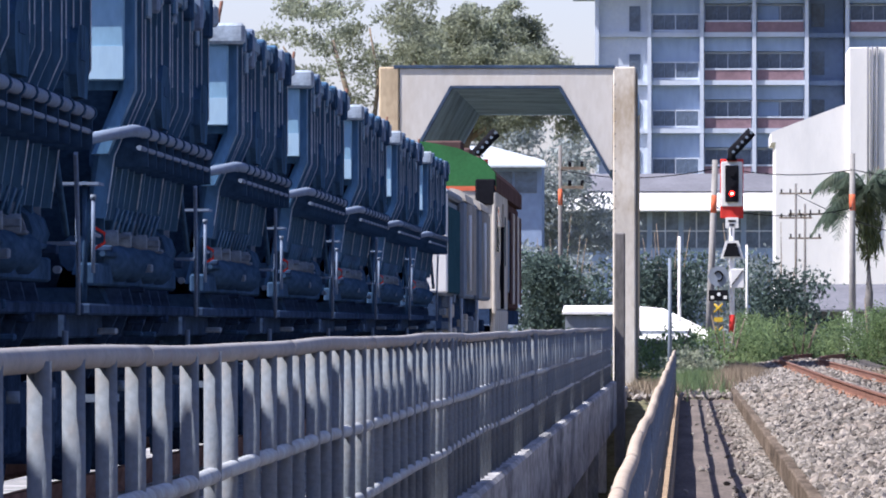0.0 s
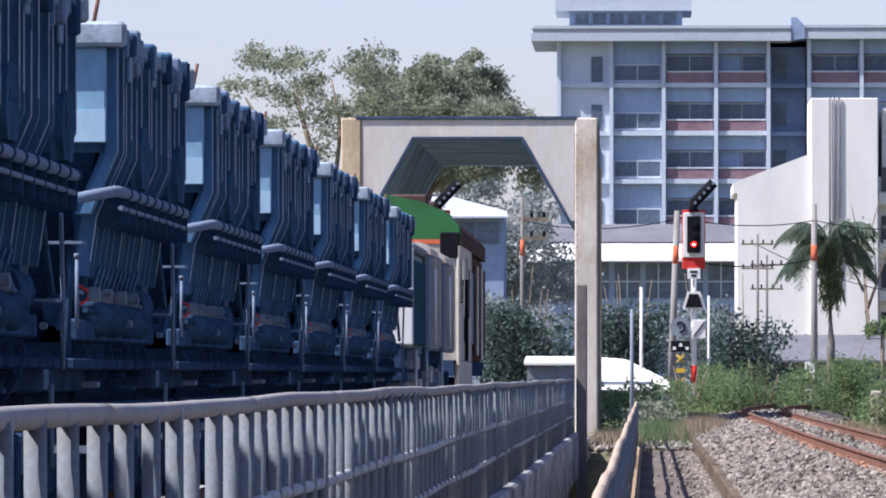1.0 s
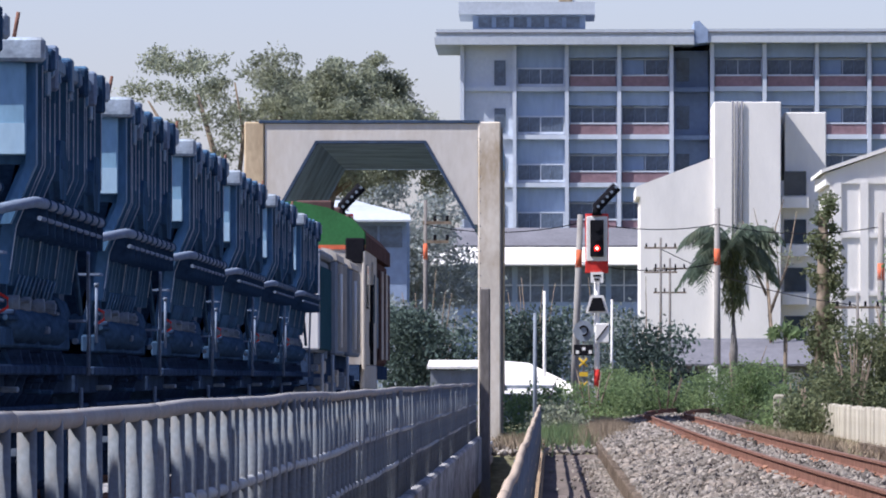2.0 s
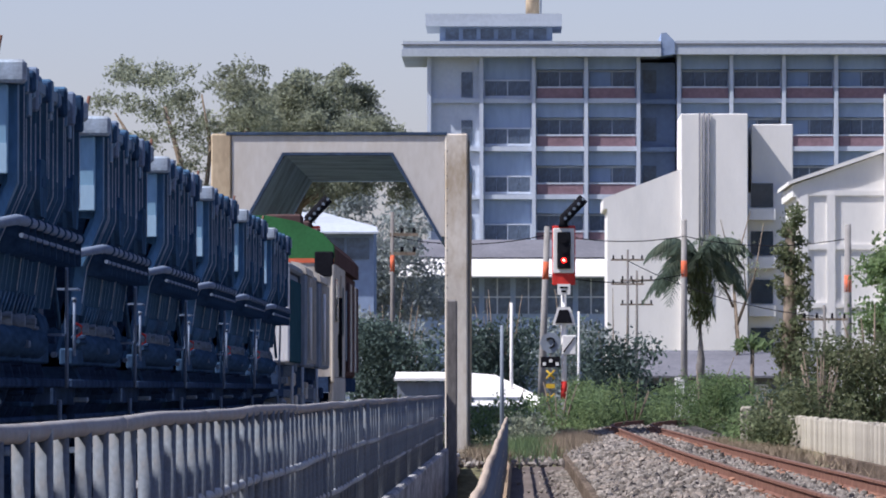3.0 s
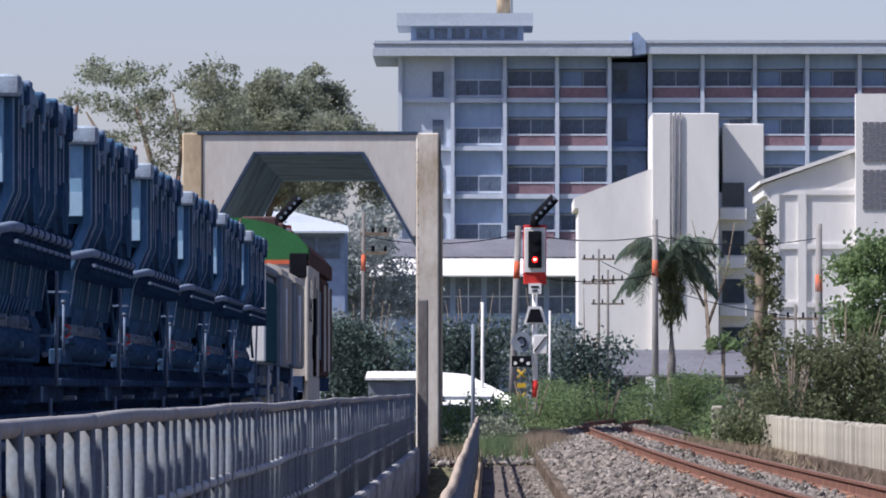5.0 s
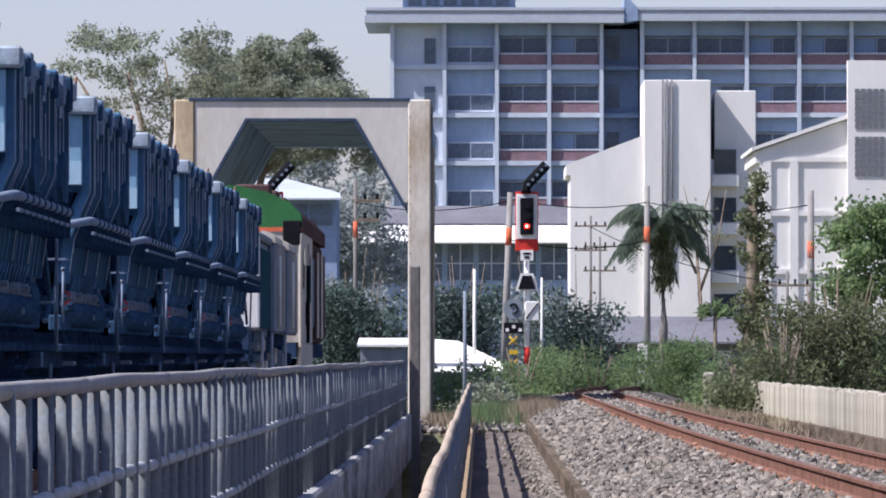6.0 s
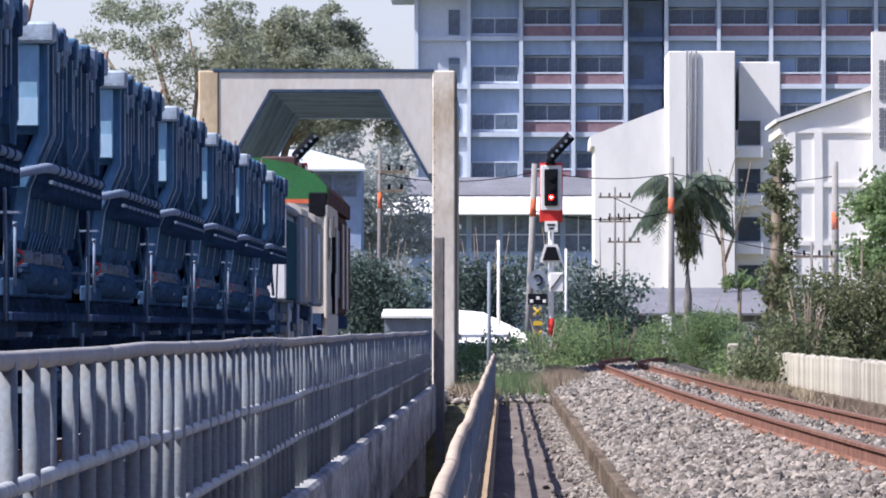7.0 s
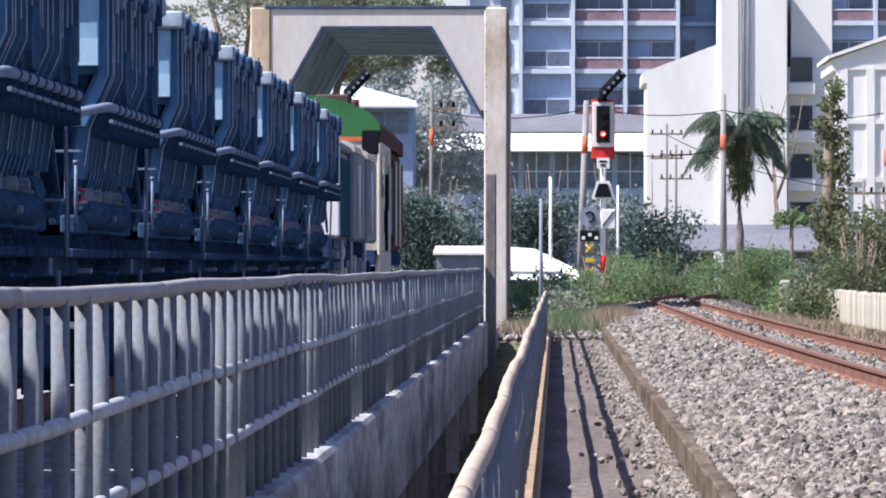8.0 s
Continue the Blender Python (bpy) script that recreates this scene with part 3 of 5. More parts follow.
        for i, y in enumerate((0.9, 3.2, 5.0)):
            part("lever_knob", bars(([(s * 1.24, y, 0.62), (s * 1.30, y, 0.62)], 0.03)), DISC, w)
        for i in range(20):
            y, z, k = gear.uniform(0.2, 5.9), gear.uniform(0.70, 1.50), gear.uniform(0.02, 0.05)
            part("gear_bracket", boxes((min(s * 1.16, s * (1.23 + k)), max(s * 1.16, s * (1.23 + k)), y, y + gear.uniform(0.03, 0.12), z, z + k), bevel=0.008), (CHUTE, UNDER, UNDER, DISC)[i % 4], w)
        part("side_pipe", bars(([(s * 1.24, -0.8, 0.80), (s * 1.24, L + 0.8, 0.80)], 0.02)), UNDER, w)
        part("end_bracket", boxes((s * 1.12 - .14, s * 1.12 + .14, L + 0.2, L + 0.8, 1.35, 1.365)), PALERAIL, w)
        part("end_brace", bars(([(s * 1.30, L + 0.05, 1.80), (s * 1.27, L + 0.55, 1.35), (s * 1.27, L + 0.55, 1.0)], 0.012)), PALERAIL, w)
        part("drop_pipe", bars(([(s * 1.27, 5.9, 0.5), (s * 1.27, 5.9, 0.92)], 0.016)), DISC, w)
        part("valve", bars(([(s * 1.24, 5.75, 1.22), (s * 1.24, 5.85, 1.22)], 0.02)), DISC, w)
    part("rod", bars(([(1.27, 0.12, 2.9), (1.30, 0.10, 3.06)], 0.012)), RUST, w, "short rusty rod on the rim")
    part("underframe", boxes((-1.13, 1.13, -1.0, L + 1.0, 0.88, 1.04), bevel=0.01), UNDER, w)
    for y in (-1.0, L + 1.0):
        part("coupler", boxes((-0.12, 0.12, y - 0.25, y + 0.25, 0.7, 0.9), bevel=0.03), UNDER, w)
    bogie(w, 0.2)
    bogie(w, L - 0.2)
    part("brake_hose", bars(([(1.22, -0.3, 1.46), (1.27, -0.28, 1.43), (1.27, -0.28, 1.38), (1.22, -0.3, 1.35)], 0.008)), RED, w, "thin red hose")
    return w


def grey_wagon():
    w = thing("box_wagon", MIDLINE, 0, RAIL_Z, "pale grey box wagon with dark side panels behind the locomotive", "wagon")
    L = 16.5
    part("body", boxes((-1.3, 1.3, 0, L, 1.32, 2.55), bevel=0.03), GREYWHITE, w)
    part("roof", boxes((-1.36, 1.36, -0.05, L + 0.05, 2.552, 2.66), bevel=0.03), GREYWHITE, w)
    for y0, y1 in ((0.15, 4.6), (8.6, 11.6)):
        part("side_panel", boxes((1.302, 1.35, y0, y1, 1.35, 2.45), bevel=0.02), TEAL, w, "dark teal panel")
    for y0, y1 in ((4.8, 8.4), (11.8, 16.3)):
        part("side_door", boxes((1.302, 1.42, y0, y1, 1.30, 2.58), bevel=0.03), GREYWHITE, w)
        for k in range(4):
            part("door_rib", boxes((1.422, 1.46, y0 + 0.3 + k * 0.95, y0 + 0.4 + k * 0.95, 1.35, 2.55)), LOCOGREY, w)
    # Sun on the grey wagon's end face, painted as a white plate.
    part("end_cap", boxes((-1.3, 1.34, -0.12, -0.004, 1.35, 2.6), bevel=0.02), WHITE, w, "sunlit white end")
    for y0, y1 in ((4.8, 8.4), (11.8, 16.3)):
        part("door_top", prism(bmesh.new(), [(1.30, 2.585), (1.42, 2.585), (1.40, 2.68), (1.32, 2.74), (1.2, 2.76), (1.2, 2.67)], "y", y0, y1), LOCOGREY, w, "pale rounded door top")
        part("grab_bar", bars(([(1.47, y0 + 0.1, 1.4), (1.47, y0 + 0.1, 2.4)], 0.02)), WHITE, w)
    rng = random.Random(14)
    for i in range(22):
        y, z, k = rng.uniform(0.3, 15.8), rng.uniform(0.55, 1.25), rng.uniform(0.08, 0.22)
        part("undergear_box", boxes((1.18, 1.22 + k * 0.7, y, y + k * 3, z, z + k), bevel=0.015), (LOCOGREY, DISC, UNDER, GREYWHITE)[i % 4], w)
    for y in (0.3, 4.7, 11.7):
        part("step_rail", bars(([(1.36, y, 0.5), (1.36, y, 1.3)], 0.022)), PALEPIPE, w)
    for y in (1.0, 5.5, 9.0, 13.0):
        part("tank", boxes((0.9, 1.25, y, y + 0.5, 0.62, 0.88), bevel=0.05), GREYWHITE, w)
    part("underframe", boxes((-1.2, 1.2, -0.4, L + 0.4, 0.9, 1.315)), UNDER, w)
    for y in (2.2, L - 2.2):
        bogie(w, y)
    return w


def locomotive():
    w = thing("diesel_locomotive", MIDLINE, 0, RAIL_Z, "diesel locomotive with green cab roof and pale grey sides", "locomotive")
    low = [(-1.36, 1.2), (1.36, 1.2), (1.36, 3.04), (-1.36, 3.04)]
    part("cab", prism(bmesh.new(), low, "y", 0.0, 8.6), LOCOGREY, w)
    roof = [(1.38, 3.05), (1.38, 3.30), (1.2, 3.5), (0.8, 3.68), (0.3, 3.78), (-0.3, 3.78), (-0.8, 3.68), (-1.2, 3.5), (-1.38, 3.30), (-1.38, 3.05)]
    part("cab_roof", prism(bmesh.new(), roof, "y", 0.0, 0.8), GREEN, w, "green curved cab roof end")
    part("roof", prism(bmesh.new(), [(a * 0.99, b - 0.02) for a, b in roof], "y", 0.8, 18.5), LOCOBROWN, w, "brown weathered roof")
    part("stripe", boxes((-1.39, 1.39, -0.02, 0.05, 3.02, 3.09)), ORANGE, w, "orange stripe")
    part("windscreen", boxes((1.08, 1.385, -0.05, 0.3, 2.80, 3.20), bevel=0.02), BLACK, w)
    part("hood", boxes((-1.30, 1.30, 8.6, 18.5, 1.2, 3.04), bevel=0.05), LOCOBROWN, w, "brown hood side")
    for i in range(6):
        part("louvre", boxes((1.302, 1.36, 9.0 + i * 1.6, 9.9 + i * 1.6, 1.5, 2.7)), GREYWHITE, w)
    part("side_door", boxes((1.362, 1.39, 5.2, 6.2, 1.3, 2.9), bevel=0.01), LOCOGREY, w)
    part("side_window", boxes((1.362, 1.38, 1.6, 3.0, 2.1, 2.8)), GLASS, w)
    part("side_vent", boxes((1.362, 1.38, 3.6, 4.4, 1.5, 1.9)), BLACK, w)
    part("door_rail", bars(([(1.42, 3.0, 1.2), (1.42, 3.0, 2.5)], 0.03)), BLACK, w)
    part("underframe", boxes((-1.3, 1.3, -0.3, 18.8, 0.95, 1.195)), UNDER, w)
    for y in (3.0, 15.5):
        bogie(w, y)
    part("cab_slit", boxes((1.392, 1.40, 5.5, 5.9, 1.9, 2.7)), TEAL, w, "narrow dark door window")
    part("body_edge", boxes((1.34, 1.40, -0.05, 0.25, 1.1, 3.0), bevel=0.02), LOCOGREY, w, "pale cab edge")
    for i in range(5):
        part("hood_door", boxes((1.365, 1.39, 10.0 + i * 1.6, 10.9 + i * 1.6, 1.3, 2.85), bevel=0.01), (LOCOBROWN, LOCOGREY)[i % 2], w)
    for y in (2.5, 7.0, 12.5, 16.0):
        part("roof_vent", boxes((0.2, 0.8, y, y + 0.9, 3.66, 3.86), bevel=0.03), LOCOBROWN, w)
    part("skirt", boxes((1.30, 1.37, 0.2, 8.4, 0.8, 1.19), bevel=0.02), LOCOGREY, w, "pale lower skirt")
    part("fuel_tank", boxes((-1.1, 1.1, 6.5, 11.5, 0.3, 0.94), bevel=0.1), UNDER, w)
    return w


# ---- track on the open side ----
RAIL_DROP = -0.19
LEFT_EDGE = 1.075


def track_x(y):
    """The middle of the open track: it drifts in a little, then curves away."""
    return 3.02 + max(0.0, 130.0 - y) ** 2 * 6e-5 + max(0.0, y - 183.0) ** 2 / 1000.0


def track_turn(y):
    return -math.degrees(math.atan((track_x(y + 0.5) - track_x(y - 0.5))))


def bed_height(x, mid):
    """Ballast level: a long slope up from the kerb, a flat top, a short fall on the far side."""
    x, mid = np.asarray(x, float), np.asarray(mid, float)
    u = np.clip((x - LEFT_EDGE) / (mid - 0.8 - LEFT_EDGE), 0, 1)
    far = np.interp(x - mid, [0.8, 1.4, 2.05, 3.2], [0.49, 0.30, 0.12, 0.0])
    return np.where(x < mid - 0.8, 0.22 + 0.27 * u ** 0.75, np.where(x < mid + 0.8, 0.505, far))


def build_track():
    ob = thing("railway_track", 0, 0, 0, "rusty metre-gauge track on grey stone ballast, curving away", "track", kind="structure")
    ys = [float(y) for y in range(-28, 151, 4)] + [150 + 3.0 * i for i in range(1, 40)]
    cross = [0.0, 0.12, 0.3, 0.6, 1.0]
    V, F = [], []
    for y in ys:
        mid = track_x(y)
        xs = [LEFT_EDGE + (mid - 0.8 - LEFT_EDGE) * k for k in cross] + [mid + d for d in (-0.35, 0.35, 0.8, 1.4, 2.05, 3.2)]
        for x in xs:
            V.append((x, y, float(bed_height(x, mid)) + 0.015 * noise.noise((x * 2, y * 0.5, 1))))
    n = len(cross) + 6
    for j in range(len(ys) - 1):
        for i in range(n - 1):
            F.append((j * n + i, j * n + i + 1, (j + 1) * n + i + 1, (j + 1) * n + i))
    bed = new("ballast_bed", raw_mesh("ballast_bed", V, F, BED, True))
    bed.parent = ob
    for dx in (-0.53, 0.53):
        for nm, pr, m in (("rail", [(-.06, .73), (.06, .73), (.06, .745), (.012, .76), (.012, .85), (.033, .86), (.033, .885), (-.033, .885), (-.033, .86), (-.012, .85), (-.012, .76), (-.06, .745)], RUST),
                          ("rail_head", [(-.024, .8855), (.024, .8855), (.02, .892), (-.02, .892)], RAILTOP)):
            V, F = [], []
            k = len(pr)
            for y in ys:
                for a, z in pr:
                    V.append((track_x(y) + dx + a, y, z + RAIL_DROP))
            for j in range(len(ys) - 1):
                for i in range(k):
                    F.append((j * k + i, j * k + (i + 1) % k, (j + 1) * k + (i + 1) % k, (j + 1) * k + i))
            r = new(nm, raw_mesh(nm, V, F, m))
            r.parent = ob
    sl = mesh_of("sleeper", boxes((-0.74, 0.74, -0.1, 0.1, 0.36, 0.50), bevel=0.015), WOOD)
    for i in range(260):
        y = 20 + i * 0.65
        piece("sleeper", sl, ob, pose(track_x(y), y, 0, 0, 0, track_turn(y)))
    return ob


# ---- buildings ----
def slab_block(ob, x0, bays, bay, z0, storey, floors, depth, skip=()):
    """A grid facade: floor slabs and fins standing proud of recessed walls with windows."""
    x1 = x0 + bays * bay
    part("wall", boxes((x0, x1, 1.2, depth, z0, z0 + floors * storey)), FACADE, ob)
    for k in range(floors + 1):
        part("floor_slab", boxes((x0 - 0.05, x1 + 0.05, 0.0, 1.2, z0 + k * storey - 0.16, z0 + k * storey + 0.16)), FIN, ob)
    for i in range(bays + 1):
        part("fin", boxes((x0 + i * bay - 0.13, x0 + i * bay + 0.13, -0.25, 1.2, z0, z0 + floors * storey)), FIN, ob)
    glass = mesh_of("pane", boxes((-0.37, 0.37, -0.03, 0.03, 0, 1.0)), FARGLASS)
    rng = random.Random(int(x0 * 10) + 77)
    for k in range(floors):
        for i in range(bays):
            xa = x0 + i * bay
            z = z0 + k * storey
            if i == 0 and x0 < 0:
                part("wall_panel", boxes((xa + 0.13, xa + bay - 0.13, 0.3, 1.2, z + 0.16, z + storey - 0.16)), FIN, ob)
                part("slit_window", boxes((xa + 2.2, xa + 2.95, 0.22, 0.32, z + 0.25, z + 1.95)), FARGLASS, ob)
                continue
            flush = i == 1 and x0 < 0
            zz = 0.35 if flush else 1.0
            if flush:
                part("bay_wall", boxes((xa + 0.13, xa + bay - 0.13, 0.55, 1.2, z + 0.16, z + storey - 0.16)), FACADE, ob)
            wn = new("window")
            wn.parent = ob
            wn.matrix_basis = pose(xa + bay / 2, 0.5 if flush else 1.15, z + zz)
            part("frame", boxes((-1.55, 1.55, -0.08, 0.0, -0.14, 0.0), (-1.55, 1.55, -0.08, 0.0, 1.0, 1.1), (-1.63, -1.55, -0.08, 0, -0.14, 1.1), (1.55, 1.63, -0.08, 0, -0.14, 1.1), (-0.03, 0.03, -0.08, 0, 0, 1)), FIN, wn)
            for j in range(4):
                piece("pane", glass, wn, pose(-1.14 + j * 0.76, -0.03 + rng.uniform(-0.01, 0.01), 0))
            if not flush:
                if rng.random() < 0.5:
                    part("curtain", boxes((-1.5, -0.1, -0.10, -0.07, 0.02, 0.98)), FACADE, wn)
                part("spandrel", boxes((xa + 0.2, xa + bay - 0.2, 0.10, 0.25, z + 0.17, z + 0.86)), MAROON, ob)
                part("balcony_rail", boxes((xa + 0.14, xa + bay - 0.14, 0.06, 0.30, z + 0.86, z + 0.97)), FIN, ob)
                part("lintel", boxes((xa + 0.14, xa + bay - 0.14, 0.5, 1.2, z + 2.15, z + storey - 0.17)), FACADE, ob)


def build_tower():
    ob = thing("apartment_block", 0, 480, 0, "long grey-blue concrete apartment block with balcony grid and flat roof", "building")
    slab_block(ob, -6.0, 4, 3.56, 1.7, 3.27, 7, 14)
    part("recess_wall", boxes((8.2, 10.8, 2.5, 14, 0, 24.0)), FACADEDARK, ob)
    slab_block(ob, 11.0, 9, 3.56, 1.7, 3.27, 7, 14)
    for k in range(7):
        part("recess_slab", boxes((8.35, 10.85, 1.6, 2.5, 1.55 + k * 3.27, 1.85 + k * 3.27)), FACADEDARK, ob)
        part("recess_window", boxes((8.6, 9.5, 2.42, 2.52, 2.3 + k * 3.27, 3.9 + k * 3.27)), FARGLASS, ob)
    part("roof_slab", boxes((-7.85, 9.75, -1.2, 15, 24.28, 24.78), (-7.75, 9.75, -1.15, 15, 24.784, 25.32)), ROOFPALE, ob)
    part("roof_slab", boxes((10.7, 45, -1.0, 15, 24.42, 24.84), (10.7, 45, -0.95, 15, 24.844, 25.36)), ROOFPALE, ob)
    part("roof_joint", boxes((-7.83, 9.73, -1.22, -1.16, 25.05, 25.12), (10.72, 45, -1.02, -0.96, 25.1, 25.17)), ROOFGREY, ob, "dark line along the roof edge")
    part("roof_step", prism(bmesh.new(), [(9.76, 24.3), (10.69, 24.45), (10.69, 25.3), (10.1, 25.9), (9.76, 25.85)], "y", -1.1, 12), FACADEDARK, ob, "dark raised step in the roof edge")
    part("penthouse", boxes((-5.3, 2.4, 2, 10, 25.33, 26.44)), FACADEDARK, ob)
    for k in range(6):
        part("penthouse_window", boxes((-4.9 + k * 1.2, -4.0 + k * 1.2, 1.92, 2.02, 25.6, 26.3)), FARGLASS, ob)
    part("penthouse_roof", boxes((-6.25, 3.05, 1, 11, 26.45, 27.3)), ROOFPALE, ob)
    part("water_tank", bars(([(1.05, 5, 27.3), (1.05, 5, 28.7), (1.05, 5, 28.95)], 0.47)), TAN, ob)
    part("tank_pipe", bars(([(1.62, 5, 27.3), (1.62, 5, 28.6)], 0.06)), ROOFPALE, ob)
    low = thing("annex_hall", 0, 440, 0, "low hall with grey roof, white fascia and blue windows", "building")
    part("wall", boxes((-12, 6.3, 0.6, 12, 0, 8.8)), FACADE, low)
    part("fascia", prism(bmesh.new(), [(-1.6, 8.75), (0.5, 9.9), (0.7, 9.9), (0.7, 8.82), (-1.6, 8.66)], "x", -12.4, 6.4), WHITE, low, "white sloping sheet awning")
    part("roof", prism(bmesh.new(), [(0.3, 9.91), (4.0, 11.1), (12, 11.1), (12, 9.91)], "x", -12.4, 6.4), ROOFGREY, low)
    for i in range(9):
        wn = new("window")
        wn.parent = low
        wn.matrix_basis = pose(-11 + i * 1.95, 0.55, 6.4)
        part("pane", boxes((-0.8, 0.8, -0.04, 0.04, 0, 2.2)), FARGLASS, wn)
        part("frame", boxes((-0.86, 0.86, -0.06, -0.02, 1.0, 1.08), (-0.04, 0.04, -0.07, -0.02, 0, 2.2)), FIN, wn)


def build_low_store():
    l = thing("low_grey_store", 0, 326, 0, "long low grey store with sheet roof before the white buildings", "building")
    part("wall", boxes((4.9, 14.0, 0.4, 5, 0, 2.3)), ROOFGREY, l)
    part("roof", prism(bmesh.new(), [(-0.3, 2.2), (-0.3, 2.3), (5, 3.5), (5, 3.3)], "x", 4.7, 14.2), ROOFGREY, l, "grey sheet roof")
    for i in range(5):
        part("door_opening", boxes((6.0 + i * 1.6, 6.9 + i * 1.6, 0.36, 0.42, 0.2, 1.9)), WHITE if i % 2 else BLACK, l)


def build_white_houses():
    a = thing("white_warehouse", 0, 380, 0, "white rendered building with sloping roof and tall stair tower", "building")
    part("wall", prism(bmesh.new(), [(4.85, 0), (9.2, 0), (9.2, 13.65), (8.7, 13.5), (4.62, 11.95), (4.62, 11.4), (4.85, 11.4)], "y", 0, 12), WHITE, a)
    part("stair_tower", boxes((8.8, 12.4, -0.4, 8, 0, 16.5), bevel=0.04), WHITE, a)
    part("rear_block", boxes((12.66, 14.9, 1.52, 10, 0, 16.0), bevel=0.04), WHITE, a)
    for x in (9.8, 10.05, 10.3):
        part("drain_pipe", bars(([(x, -0.5, 6), (x, -0.5, 16.55)], 0.05)), ROOFGREY, a)
    part("link_wall", boxes((12.46, 14.5, 1.0, 5, 0, 12.3)), WHITE, a)
    for k in range(4):
        part("balcony", boxes((12.46, 13.9, 0.2, 1.0, 3.0 + k * 2.6, 3.6 + k * 2.6)), WHITE, a)
        part("window", boxes((12.6, 13.8, 0.92, 1.0, 3.7 + k * 2.6, 5.0 + k * 2.6)), GLASS, a)
    b = thing("white_gabled_house", 0, 340, 0, "white gabled building with panelled wall and cement screen", "building")
    part("wall", prism(bmesh.new(), [(13.45, 0), (24, 0), (24, 13.3), (18.4, 13.3), (13.25, 11.5), (13.25, 10.95), (13.45, 10.95)], "y", 0, 14), WHITE, b)
    for x0, x1 in ((13.6, 14.0), (14.9, 15.3), (18.0, 18.5)):
        part("pilaster", boxes((x0, x1, -0.12, 0, 0, 11.1)), WHITE, b)
    for z in (3.0, 5.6, 8.4, 11.0):
        part("string_course", boxes((13.6, 18.5, -0.10, 0, z, z + 0.25)), WHITE, b)
    part("screen_tower", boxes((17.65, 21, -0.8, 0, 0, 15.85)), WHITE, b)
    me = mesh_of("screen_block", boxes((-0.11, 0.11, -0.04, 0.04, -0.11, 0.11)), ROOFGREY)
    for k in range(2):
        for i in range(5):
            for j in range(7):
                piece("screen_block", me, b, pose(18.1 + i * 0.3, -0.82, 10.4 + k * 2.3 + j * 0.28))
    part("roof", prism(bmesh.new(), [(13.05, 11.51), (18.4, 13.32), (24, 13.32), (24, 13.5), (18.3, 13.5), (13.05, 11.68)], "y", -0.3, 14), WHITE, b)
    s = thing("white_shed", -1.45, 238, 0, "low shed with bright white sheet roof", "building")
    part("wall", boxes((-2.6, 1.6, 0.3, 6, 0, 1.4), (-2.6, -0.6, 0.1, 0.3, 0, 1.9)), GREYWHITE, s)
    part("eave", prism(bmesh.new(), [(-0.2, 1.95), (-0.2, 2.03), (4.0, 2.26), (4.0, 2.18)], "x", -2.7, -0.55), WHITE, s, "shallow white sheet roof")
    part("sheet_roof", sheet([(-0.54, -0.4, 1.1), (2.2, -0.4, 1.1), (2.2, -0.1, 1.42), (0.7, 4.0, 2.16), (-0.54, 4.0, 2.26)], 0.05), WHITE, s, "bright white sloping sheet roof")
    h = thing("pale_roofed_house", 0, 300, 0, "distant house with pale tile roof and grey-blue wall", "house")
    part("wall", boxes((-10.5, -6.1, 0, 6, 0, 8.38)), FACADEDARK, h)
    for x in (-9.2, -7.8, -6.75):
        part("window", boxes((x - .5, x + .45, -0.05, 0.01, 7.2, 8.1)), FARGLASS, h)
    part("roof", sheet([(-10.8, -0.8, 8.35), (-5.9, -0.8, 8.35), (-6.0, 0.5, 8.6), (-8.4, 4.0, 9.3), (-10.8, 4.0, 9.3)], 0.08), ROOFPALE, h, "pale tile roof")


